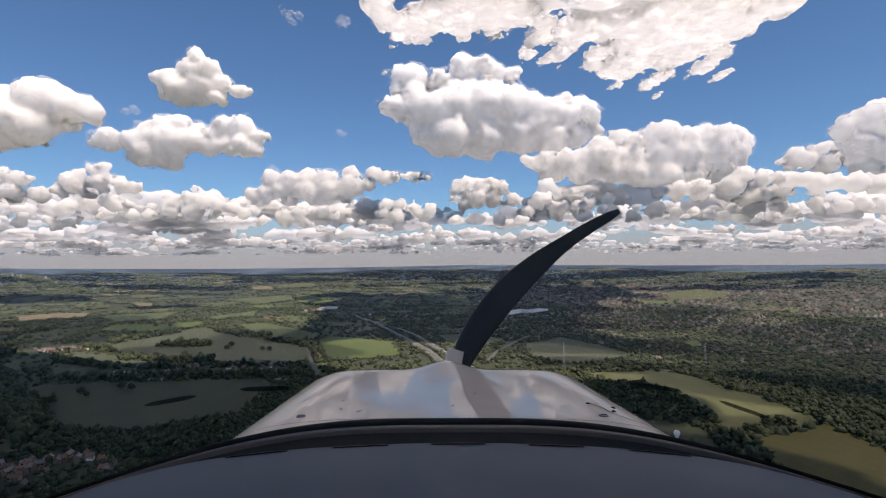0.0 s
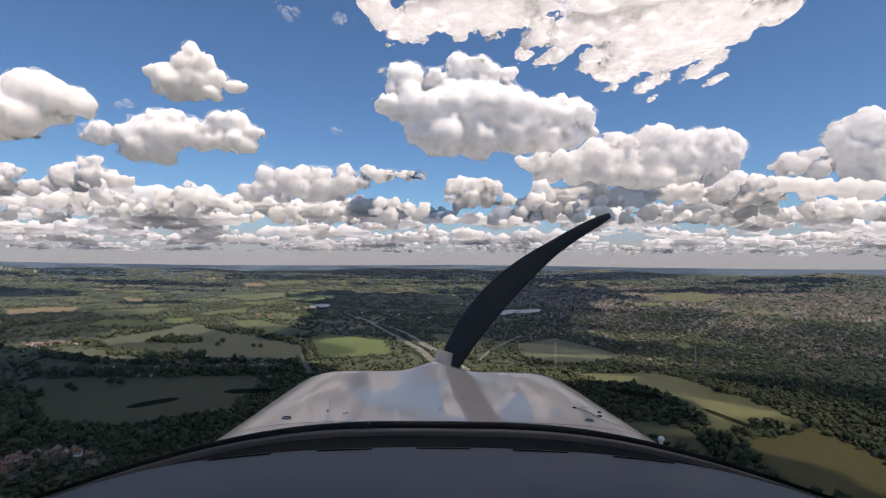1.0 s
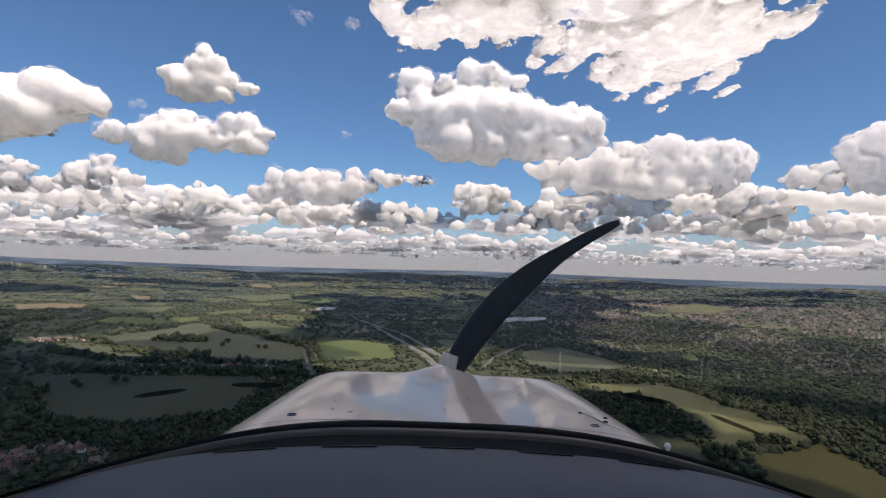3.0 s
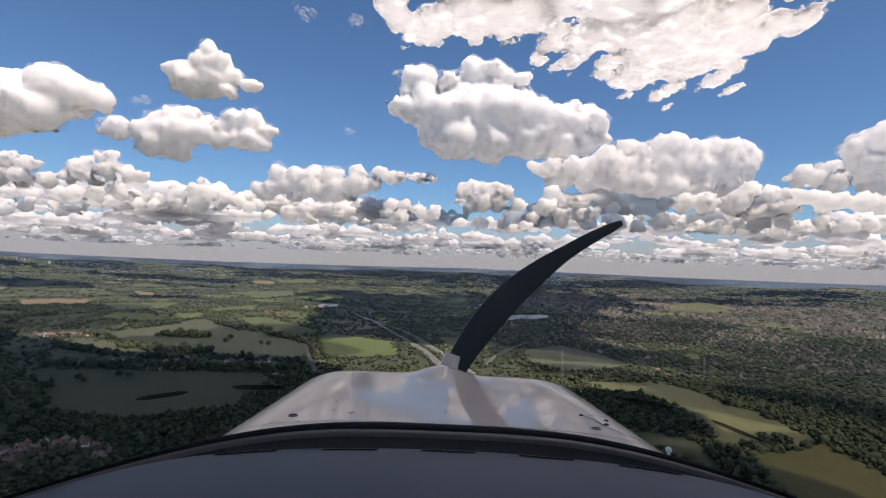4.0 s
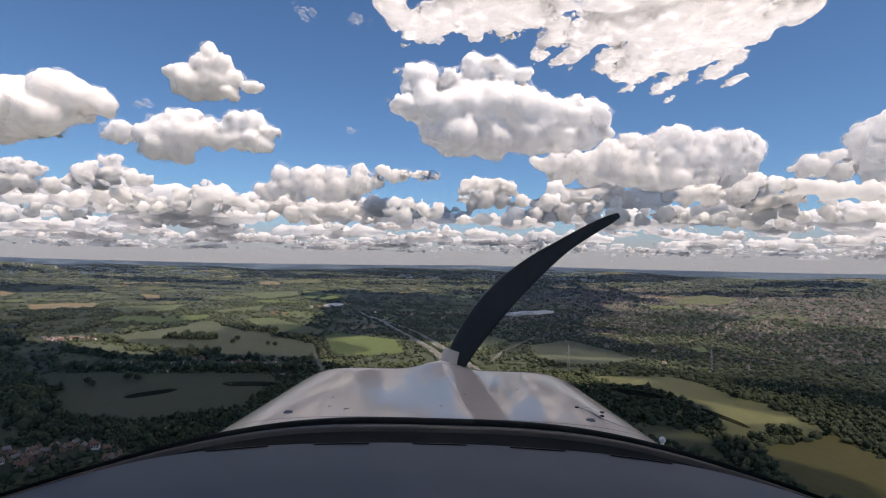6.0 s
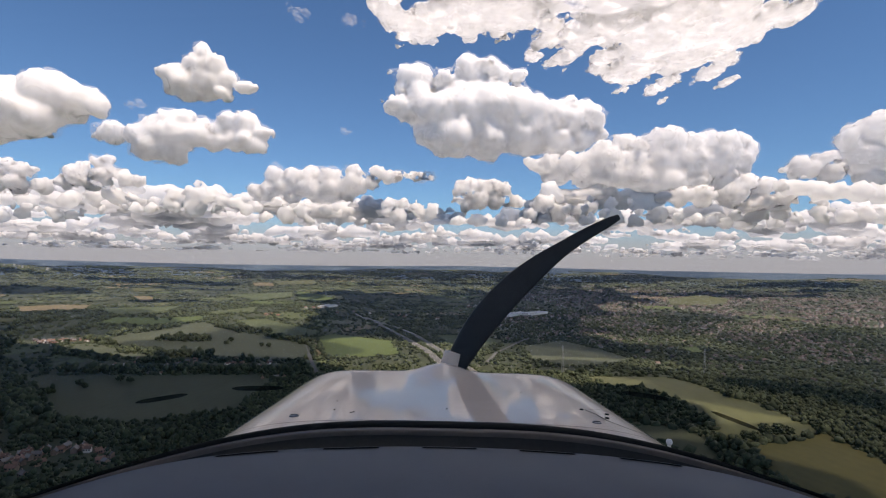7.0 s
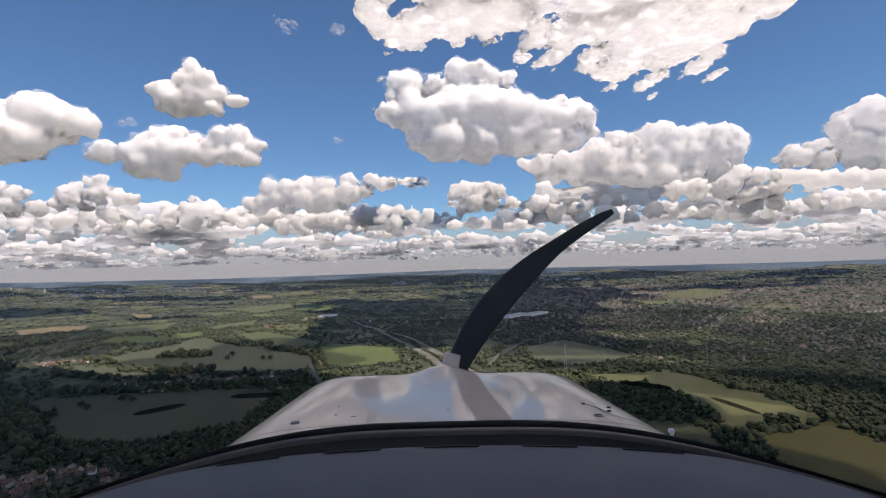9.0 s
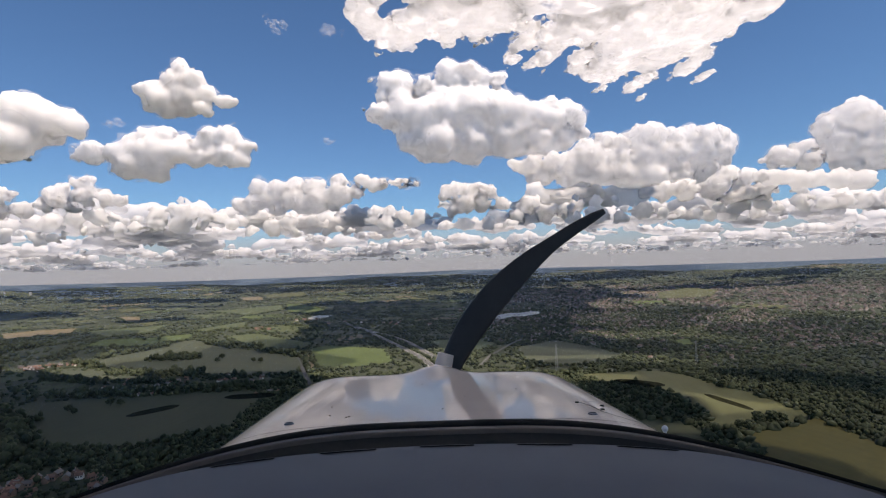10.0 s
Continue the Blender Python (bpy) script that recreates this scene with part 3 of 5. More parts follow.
# ---------------------------------------------------------------- houses
def house(x, y, turn, long, deep, eaves, wall, roof):
    p, s = lie(x, y)
    root = new("house", None)
    root.matrix_basis = pose(*p, 0, 0, turn) @ Matrix.Diagonal((s, s, s, 1))
    hl, hd, top = long / 2, deep / 2, eaves + deep * 0.42
    bm = bmesh.new()
    prof = [(-hd, -1.5), (hd, -1.5), (hd, eaves), (0, top), (-hd, eaves)]
    ends = [[bm.verts.new((sx, q, z)) for q, z in prof] for sx in (-hl, hl)]
    bm.faces.new(ends[0][::-1]); bm.faces.new(ends[1])
    for k in range(5):
        bm.faces.new((ends[0][k], ends[0][(k + 1) % 5], ends[1][(k + 1) % 5], ends[1][k]))
    bmesh.ops.recalc_face_normals(bm, faces=bm.faces[:])
    part("wall", bm, wall, root)
    bm = bmesh.new()
    o = 0.4
    for sg in (-1, 1):
        lo, hi = (sg * (hd + o), eaves - o * 0.84), (0, top)
        q = [bm.verts.new((sx, lo[0], lo[1] + 0.08)) for sx in (-hl - o, hl + o)] + [bm.verts.new((sx, hi[0], hi[1] + 0.08)) for sx in (hl + o, -hl - o)]
        f = bm.faces.new(q)
        r = bmesh.ops.extrude_face_region(bm, geom=[f])
        for v in r["geom"]:
            if isinstance(v, bmesh.types.BMVert):
                v.co.z += 0.2
    bmesh.ops.recalc_face_normals(bm, faces=bm.faces[:])
    rf = part("roof", bm, roof, root)
    bm = bmesh.new()
    box(bm, hl * 0.5, hl * 0.5 + 0.9, -0.4, 0.4, top - 0.6, top + 1.1)
    part("chimney", bm, BRICK, rf)
    for k in range(3):
        for sg in (-1, 1):
            bm = bmesh.new()
            wx = -hl + long * (k + 0.5) / 3
            box(bm, wx - 0.6, wx + 0.6, sg * hd - 0.04, sg * hd + 0.04, eaves - 1.8, eaves - 0.6)
            part("window", bm, PANE, root)
    return root


for vx, vy, n, s in VILLAGES:
    first = None
    along = RNG.uniform(0, 180)
    for k in range(n):
        q = RNG.uniform(-1, 1) * s
        hx, hy = vx + q * math.cos(radians(along)) + RNG.normal(0, s * 0.22), vy + q * math.sin(radians(along)) + RNG.normal(0, s * 0.22)
        white = RNG.random() < (0.12 if vy < 600 else 0.4)
        small = 0.74 if vy < 1500 else 1.0
        ob = house(hx, hy, along + RNG.choice([0, 90]) + RNG.uniform(-12, 12), small * RNG.uniform(7.5, 11.5), small * RNG.uniform(5.5, 7), small * RNG.uniform(4.2, 5.0),
                   RENDERED if white else BRICK, SLATE if RNG.random() < 0.4 else TILE)
        tagged(ob, "white rendered house with a pitched roof among trees" if white else "brick house with a pitched tiled roof among trees", "house", "village houses")

for x0, y0, x1, y1 in SHEDS:
    p, s = lie((x0 + x1) / 2, (y0 + y1) / 2)
    root = new("warehouse", None)
    long = math.hypot(x1 - x0, y1 - y0)
    root.matrix_basis = pose(*p, 0, 0, math.degrees(math.atan2(y1 - y0, x1 - x0))) @ Matrix.Diagonal((s, s, s, 1))
    tagged(root, "long low warehouse with a pale metal roof", "warehouse", "warehouses")
    bm = bmesh.new()
    box(bm, -long / 2, long / 2, -22, 22, -2, 7)
    part("wall", bm, RENDERED, root)
    for k in (-1, 0, 1):
        bm = bmesh.new()
        c = [bm.verts.new((sx, k * 14.6 + o, z)) for sx in (-long / 2 - 0.5, long / 2 + 0.5) for o, z in ((-7.2, 7.05), (0, 9.5), (7.2, 7.05))]
        bm.faces.new((c[0], c[3], c[4], c[1])); bm.faces.new((c[1], c[4], c[5], c[2])); bm.faces.new((c[0], c[1], c[2])); bm.faces.new((c[5], c[4], c[3]))
        bmesh.ops.recalc_face_normals(bm, faces=bm.faces[:])
        part("roof", bm, SHEET, root)

# hedgerow trees along the field edges
hx, hy = [], []
for f in FIELDS:
    if min(q for _, q in f) < 2400:
        for (x0, y0), (x1, y1) in zip(f, (*f[1:], f[0])):
            n = int(math.hypot(x1 - x0, y1 - y0) / 6)
            t = RNG.random(n)
            t = t[wood_noise(t * 9, t * 0 + x0 + y1, 1.0, 6.0) > -0.15] if n else t
            hx.append(x0 + (x1 - x0) * t + RNG.normal(0, 2, len(t))); hy.append(y0 + (y1 - y0) * t + RNG.normal(0, 2, len(t)))
hx, hy = np.concatenate([*hx, near_hedge[:, 0]]), np.concatenate([*hy, near_hedge[:, 1]])
keep = ~(near_line(ROAD_WEST, hx, hy, 15) | near_line(ROAD_EAST, hx, hy, 15) | near_line(LANE, hx, hy, 6))
hx, hy = hx[keep], hy[keep]
for line in (ROAD_WEST, ROAD_EAST):
    for side in (-12.5, 12.5):
        for (x0, y0), (x1, y1) in zip(line, line[1:]):
            far = math.hypot(x1 - x0, y1 - y0)
            t = RNG.random(int(far / 7))
            bx, by = x0 + (x1 - x0) * t + (y1 - y0) / far * side + RNG.normal(0, 1.2, len(t)), y0 + (y1 - y0) * t - (x1 - x0) / far * side + RNG.normal(0, 1.2, len(t))
            keep = ~(near_line(ROAD_WEST, bx, by, 9.5) | near_line(ROAD_EAST, bx, by, 9.5))
            hx, hy = np.concatenate([hx, bx[keep]]), np.concatenate([hy, by[keep]])
plant("hedgerow", "dark green hedges and hedgerow trees along fields", hx, hy, RNG.uniform(1.8, 5.2, len(hx)), RNG.uniform(0.9, 1.6, len(hx)), FAR, LEAF)

# far towers of a city on the skyline
for k in range(9):
    q = radians(-38.5 + RNG.uniform(-2.4, 2.4))
    r = RNG.uniform(9500, 12000)
    p, sc = lie(r * math.sin(q), r * math.cos(q))
    root = tagged(new("tower_block", None), "pale concrete tower block on the hazy skyline", "tower block", "city towers")
    tall, w = RNG.uniform(25, 55), RNG.uniform(18, 32)
    root.matrix_basis = pose(*p, 0, 0, RNG.uniform(0, 90)) @ Matrix.Diagonal((sc, sc, sc, 1))
    bm = bmesh.new(); box(bm, -w / 2, w / 2, -12, 12, -30, tall); part("wall", bm, CONCRETE, root)
    bm = bmesh.new(); box(bm, -w / 2 - 1, w / 2 + 1, -13, 13, tall + 0.1, tall + 3); part("roof", bm, SLATE, root)

# the town: a great many small houses among trees
x, y = spread(30000, 1000, 5800, 1.15, 7, 47)
keep = free(x, y)
x, y = x[keep], y[keep]
built = wood_noise(x, y, 300, 11.0) + 0.5 * wood_noise(x, y, 110, 4.0) + np.clip((np.hypot(x, y) - 1500) / 2500, -0.3, 0.25)
keep = RNG.random(len(x)) < np.where(built > 0.08, 0.46, 0.05) * np.clip((np.hypot(x, y) - 900) / 1100, 0.15, 1) * np.clip((5900 - np.hypot(x, y)) / 1900, 0.1, 1)
x, y = x[keep], y[keep]
p, s = lie(x, y)
n = len(x)
turn = RNG.choice([0.3, 1.87], n) + 0.5 * wood_noise(x, y, 500, 1.0)
hl, hd, he = RNG.uniform(2.6, 6, n) * s, RNG.uniform(2.2, 3.2, n) * s, RNG.uniform(3.6, 5.0, n) * s
shape = np.array([(-1, -1, -0.2), (1, -1, -0.2), (1, 1, -0.2), (-1, 1, -0.2), (-1, -1, 1), (1, -1, 1), (1, 1, 1), (-1, 1, 1), (-1, 0, 1.65), (1, 0, 1.65)])
lx, ly, lz = shape[:, 0] * hl[:, None], shape[:, 1] * hd[:, None], shape[:, 2] * he[:, None]
c, sn = np.cos(turn)[:, None], np.sin(turn)[:, None]
tv = (np.stack([c * lx - sn * ly, sn * lx + c * ly, lz], -1) + p[:, None]).reshape(-1, 3)
tf = np.array([(0, 1, 5, 4), (1, 2, 6, 5), (2, 3, 7, 6), (3, 0, 4, 7), (4, 5, 9, 8), (6, 7, 8, 9)])
allf = (tf[None] + (np.arange(n) * 10)[:, None, None]).reshape(-1, 4)
tagged(quick_mesh("town_houses", tv, allf, [TOWN_WALL, TOWN_ROOF], np.tile([0, 0, 0, 0, 1, 1], n)), "sprawling town of small brick houses among trees", "houses", kind="stuff")


# ---------------------------------------------------------------- masts and cars
def mast(x, y, tall):
    p, _ = lie(x, y)
    root = new("lattice_mast", None)
    root.location = p
    tagged(root, "slender grey steel lattice mast above the trees", "mast", "masts")
    foot, head = 1.9, 0.4
    legs = [[Vector((sx * w, sy * w, z)) for sx, sy in ((-1, -1), (1, -1), (1, 1), (-1, 1))] for w, z in ((foot, -1), (head, tall))]
    for a, b in zip(*legs):
        bm = bmesh.new(); rod(bm, a, b, 0.13, 0.09, 6); part("leg", bm, STEEL, root)
    n = 9
    for k in range(n):
        bm = bmesh.new()
        for j in range(4):
            a = legs[0][j].lerp(legs[1][j], k / n); b = legs[0][(j + 1) % 4].lerp(legs[1][(j + 1) % 4], (k + 1) / n)
            rod(bm, a, b, 0.05, 0.05, 4)
        part("brace", bm, STEEL, root)
    for z, w in ((tall * 0.72, 3.2), (tall * 0.86, 3.8), (tall * 0.97, 2.6)):
        bm = bmesh.new(); rod(bm, (-w, 0, z), (w, 0, z), 0.11, 0.11, 5); part("crossarm", bm, STEEL, root)


mast(199, 805, 44)
mast(434, 832, 46)

CAR_PAINT = [noisy("car_paint_" + w, tuple(0.85 * k for k in c), c, 1, rough=0.3) for w, c in (("white", (0.75, 0.75, 0.75)), ("grey", (0.2, 0.2, 0.22)), ("red", (0.3, 0.03, 0.03)), ("blue", (0.04, 0.08, 0.25)))]


def car(p, turn, paint, words):
    root = new("car", None)
    root.matrix_basis = pose(*p, 0, 0, turn)
    tagged(root, words, "car", "cars on the motorway")
    bm = bmesh.new(); box(bm, -0.9, 0.9, -2.2, 2.2, 0.35, 0.85)
    bmesh.ops.bevel(bm, geom=bm.edges[:], offset=0.15, segments=2, affect="EDGES")
    part("body", bm, paint, root)
    bm = bmesh.new(); box(bm, -0.75, 0.75, -1.5, 0.9, 0.85, 1.45)
    for v in bm.verts:
        if v.co.z > 1:
            v.co.x *= 0.82; v.co.y = v.co.y * 0.72 - 0.1
    part("cabin", bm, PANE, root)
    for sx in (-0.85, 0.85):
        for sy in (-1.4, 1.4):
            bm = bmesh.new(); rod(bm, (sx - 0.1, sy, 0.33), (sx + 0.1, sy, 0.33), 0.33, 0.33, 10); part("wheel", bm, RUBBER, root)


for line, way in ((ROAD_WEST, 0), (ROAD_EAST, 180)):
    for k in range(11):
        t = RNG.uniform(0.05, 4.5)
        i = int(t)
        (x0, y0), (x1, y1) = line[i], line[i + 1]
        off = RNG.choice([-4.6, 0, 4.6])
        d = Vector((x1 - x0, y1 - y0)).normalized()
        px, py = x0 + (x1 - x0) * (t - i) + d.y * off, y0 + (y1 - y0) * (t - i) - d.x * off
        p, _ = lie(px, py)
        which = int(RNG.integers(0, 4))
        car((p[0], p[1], p[2] + 1.22), way + math.degrees(math.atan2(d.y, d.x)) - 90, CAR_PAINT[which], ("white", "dark grey", "red", "blue")[which] + " car driving on the grey motorway")


# ---------------------------------------------------------------- clouds
def lattice(shape, cell, rng):
    """Smooth random values over a box of cells, about -1 to 1, with features `cell` cells wide."""
    val = rng.uniform(-1, 1, [int(n / c) + 3 for n, c in zip(shape, cell)]).astype(np.float32)
    for axis, (n, c) in enumerate(zip(shape, cell)):
        at = np.arange(n) / c
        i = at.astype(int)
        f = at - i
        f = (f * f * (3 - 2 * f)).astype(np.float32)
        f = f.reshape([-1 if k == axis else 1 for k in range(3)])
        val = np.take(val, i, axis) * (1 - f) + np.take(val, i + 1, axis) * f
    return val


def skin(g):
    """The surface where a field of values changes sign: corner points in cells, and quads."""
    ins = g > 0
    nx, ny, nz = (n - 1 for n in g.shape)
    acc, cnt = np.zeros((nx, ny, nz, 3), np.float32), np.zeros((nx, ny, nz), np.float32)
    for axis in range(3):
        others = [a for a in range(3) if a != axis]
        for p in (0, 1):
            for q in (0, 1):
                lo, hi = [slice(None)] * 3, [slice(None)] * 3
                lo[axis], hi[axis] = slice(0, -1), slice(1, None)
                for a, o in zip(others, (p, q)):
                    lo[a] = hi[a] = slice(o, g.shape[a] - 1 + o)
                a, b = g[tuple(lo)], g[tuple(hi)]
                cross = (a > 0) != (b > 0)
                t = np.where(cross, a / np.where(cross, a - b, 1), 0)
                acc[..., axis] += t
                for k, o in zip(others, (p, q)):
                    acc[..., k] += cross * np.float32(o)
                cnt += cross
    used = cnt > 0
    number = np.full(used.shape, -1, np.int64)
    number[used] = np.arange(used.sum())
    where = np.argwhere(used)
    verts = where + acc[used] / cnt[used][:, None]
    quads = []
    for axis in range(3):
        u, v = (axis + 1) % 3, (axis + 2) % 3
        lo, hi = [slice(1, -1)] * 3, [slice(1, -1)] * 3
        lo[axis], hi[axis] = slice(0, -1), slice(1, None)
        a, b = ins[tuple(lo)], ins[tuple(hi)]
        for sign, hit in ((1, a & ~b), (-1, b & ~a)):
            c = np.argwhere(hit)
            if not len(c):
                continue
            c[:, u] += 1; c[:, v] += 1
            ring = []
            for du, dv in ((-1, -1), (0, -1), (0, 0), (-1, 0))[::sign]:
                k = c.copy(); k[:, u] += du; k[:, v] += dv
                ring.append(number[k[:, 0], k[:, 1], k[:, 2]])
            quads.append(np.stack(ring, -1))
    return verts, np.concatenate(quads)


def vapour(puffs, floor, step, seed, words, swell=0.34, matter=None, squash=0.92, deep=1.8, long=1.4, rimmed=False, ragged=1.0, smooth=0.78, gather=None):
    """A cloud: puffs that melt together, eaten and swollen at every scale down to the cell size, over a level foot."""
    rng = np.random.default_rng(seed)
    cell = np.array([step, step * deep, step])
    pad = 0.5 * max(r for _, r in puffs) + 6 * step
    wide = (1.0, long, squash)
    low = np.array([min(c[k] - r * wide[k] for c, r in puffs) for k in range(3)]) - pad * min(1, squash * 1.6)
    high = np.array([max(c[k] + r * wide[k] for c, r in puffs) for k in range(3)]) + pad * min(1, squash * 1.6)
    shape = np.ceil((high - low) / cell).astype(int) + 1
    typical = float(np.median([r for _, r in puffs]))
    melt = 3.4 / typical
    total = np.full(shape, np.exp(np.float32(-14)), np.float32)
    for c, r in puffs:
        reach = np.array([r, r * long, r]) + pad
        i0 = np.maximum(((np.array(c) - reach - low) / cell).astype(int), 0)
        i1 = np.minimum(((np.array(c) + reach - low) / cell).astype(int) + 2, shape)
        x, y, z = (low[k] + cell[k] * np.arange(i0[k], i1[k]) - c[k] for k in range(3))
        dist = np.sqrt(x[:, None, None] ** 2 + (y[None, :, None] / long) ** 2 + (z[None, None, :] / squash) ** 2)
        total[i0[0]:i1[0], i0[1]:i1[1], i0[2]:i1[2]] += np.exp(melt * (r - dist)).astype(np.float32)
    g = np.log(total) / np.float32(melt) - np.float32(0.30 * typical)
    soft = g.copy()
    size = broad = 2.4 * typical
    while size > 1.5 * step:
        n = 0.6 * lattice(shape, size / cell, rng) + 0.6 * lattice(shape, size * 0.73 / cell, rng)
        if size > 6 * step:
            g += np.float32((0.9 if size > 0.5 * broad else 1.0) * swell * size) * (np.abs(n) - 0.22)
        else:
            g += np.float32(1.1 * ragged * swell * size) * n
        if size > 0.4 * broad:
            soft += np.float32(0.8 * swell * size) * (np.abs(n) - 0.22)
        size *= 0.58
    height = low[2] + cell[2] * np.arange(shape[2]) - floor
    foot = (height[None, None, :] + np.float32(0.18 * broad) * lattice(shape, broad * 0.6 / cell, rng) + np.float32(0.1 * broad) * lattice(shape, broad * 0.2 / cell, rng))
    g = np.minimum(g, foot.astype(np.float32) * 0.9)
    for k in range(3):
        edge = [slice(None)] * 3
        for o in (0, -1):
            edge[k] = o
            g[tuple(edge)] = -step
    if rimmed:
        half = [(n + 1) // 2 for n in shape]
        rim = g[::2, ::2, ::2] + np.float32(1.5 * step) * (0.6 + 1.3 * lattice(half, np.array([5, 4, 5]), rng) + 1.0 * lattice(half, np.array([2.2, 2.2, 2.2]), rng))
    v, f = skin(g)
    ob = quick_mesh("cloud", v * cell + low, f, [matter or CLOUD], smooth=True)
    # shade by the broad form, so that the fine relief stays soft
    soft = np.minimum(soft, (height[None, None, :] * 0.9).astype(np.float32))
    for k in range(3):
        for _ in range(5):
            soft = (np.roll(soft, 1, k) + np.roll(soft, -1, k) + 2 * soft) / 4
    at = np.clip(np.round(v).astype(int), 1, np.array(shape) - 2)
    grad = np.stack([(soft[tuple((at + d).T)] - soft[tuple((at - d).T)]) / cell[k] for k, d in enumerate(np.eye(3, dtype=int))], -1)
    grad = -grad / np.maximum(np.linalg.norm(grad, axis=1), 1e-6)[:, None]
    me = ob.data
    own = np.empty(len(me.vertices) * 3, np.float32)
    me.vertices.foreach_get("normal", own)
    share = smooth * np.clip(1.3 + soft[tuple(at.T)] / (6 * step), 0, 1)[:, None]
    mixed = share * grad + (1 - share) * own.reshape(-1, 3)
    if gather is not None:
        gather.append((v * cell + low, f, mixed / np.maximum(np.linalg.norm(mixed, axis=1), 1e-6)[:, None]))
        bpy.data.objects.remove(ob)
        bpy.data.meshes.remove(me)
        return None
    if len(mixed) == len(v):
        me.normals_split_custom_set_from_vertices(mixed / np.maximum(np.linalg.norm(mixed, axis=1), 1e-6)[:, None])
    if rimmed:
        for k in range(3):
            edge = [slice(None)] * 3
            for o in (0, -1):
                edge[k] = o
                rim[tuple(edge)] = -step
        v, f = skin(rim)
        edge = quick_mesh("fringe", v * cell * 2 + low, f, [FRINGE], smooth=True)
        edge.parent = ob
    return tagged(ob, words, "cloud", "fair-weather clouds")


CLOUD_SEED = 0


def cumulus(dist, puffs, fine=2.4, words="bright white cumulus cloud with a grey flat base", base=0, foot=0.0, foot_share=0.18, **more):
    """Puffs as (sideways, up, radius), each per metre ahead; foot: height of the level base per metre ahead; base: lie them all as a sheet at this height over the eye."""
    global CLOUD_SEED
    CLOUD_SEED += 1
    rnd = random.Random(CLOUD_SEED)
    at = [(Vector((u * d, d, EYE + v * d)), r * d) for u, v, r in puffs for d in [dist + rnd.uniform(-0.3, 0.3) * r * dist]]
    if base:
        at = [(Vector((u * base / v, base / v, EYE + base)), r * base / v) for u, v, r in puffs]
        return vapour(at, EYE + base - 60, dist * fine / 918, CLOUD_SEED, words, **more)
    lowest = min(c.z - r for c, r in at)
    tallest = max(c.z + r for c, r in at)
    level = EYE + foot * dist if foot else lowest + foot_share * (tallest - lowest)
    return vapour(at, level, dist * fine / 918, CLOUD_SEED, words, **more)


cumulus(2250, ((-0.102, 0.507, 0.033), (-0.068, 0.472, 0.033), (-0.029, 0.469, 0.031), (-0.078, 0.446, 0.017), (-0.124, 0.516, 0.017), (0.009, 0.498, 0.039), (0.064, 0.504, 0.049), (0.067, 0.452, 0.017), (0.125, 0.500, 0.049), (0.214, 0.462, 0.024), (0.181, 0.411, 0.015), (0.215, 0.398, 0.016), (0.245, 0.388, 0.012), (0.264, 0.426, 0.022), (0.286, 0.474, 0.049), (0.321, 0.414, 0.028), (0.355, 0.390, 0.026), (0.366, 0.359, 0.015), (0.397, 0.393, 0.035), (0.430, 0.360, 0.022), (0.443, 0.335, 0.012), (0.429, 0.466, 0.071), (0.496, 0.426, 0.046), (0.512, 0.378, 0.014), (0.542, 0.397, 0.026), (0.571, 0.373, 0.010), (0.529, 0.479, 0.065), (0.595, 0.465, 0.041), (0.641, 0.494, 0.037), (0.684, 0.512, 0.028), (0.717, 0.524, 0.015), (0.186, 0.518, 0.049), (0.363, 0.493, 0.054)), 2.0, base=1050, swell=0.36, matter=VEIL, squash=0.40, long=2.6, deep=2.2, ragged=1.9, smooth=0.93, rimmed=True)
cumulus(2100, ((-0.081, 0.575, 0.044), (0.007, 0.588, 0.065), (0.118, 0.601, 0.082), (0.240, 0.592, 0.082), (0.362, 0.594, 0.087), (0.484, 0.602, 0.087), (0.606, 0.598, 0.071), (0.695, 0.577, 0.044), (0.061, 0.713, 0.098), (0.228, 0.716, 0.109), (0.395, 0.719, 0.120), (0.562, 0.722, 0.109)), 2.6, base=1050, swell=0.24, matter=VEIL, squash=0.40, long=2.6, deep=2.2, smooth=0.93)
cumulus(3550, ((-0.094, 0.378, 0.015), (-0.066, 0.373, 0.022), (-0.033, 0.368, 0.026), (0.011, 0.364, 0.028), (0.055, 0.381, 0.033), (0.099, 0.390, 0.024), (0.127, 0.382, 0.020), (0.160, 0.377, 0.022), (-0.085, 0.312, 0.022), (-0.103, 0.308, 0.010), (-0.054, 0.301, 0.033), (0.001, 0.297, 0.049), (0.067, 0.298, 0.063), (0.133, 0.305, 0.052), (0.188, 0.300, 0.039), (0.232, 0.295, 0.035), (0.276, 0.296, 0.035), (0.304, 0.289, 0.026), (0.254, 0.312, 0.022), (0.276, 0.318, 0.017), (0.320, 0.263, 0.017), (0.035, 0.247, 0.044), (0.101, 0.249, 0.046), (0.167, 0.255, 0.039), (-0.020, 0.258, 0.028), (0.233, 0.251, 0.033), (0.277, 0.252, 0.031), (-0.032, 0.335, 0.028), (0.034, 0.333, 0.033), (0.100, 0.343, 0.035), (-0.074, 0.340, 0.016), (0.166, 0.342, 0.024), (0.210, 0.268, 0.030), (0.175, 0.272, 0.030)), 2.0, foot=0.208, swell=0.25, ragged=1.35, smooth=0.97, rimmed=True)
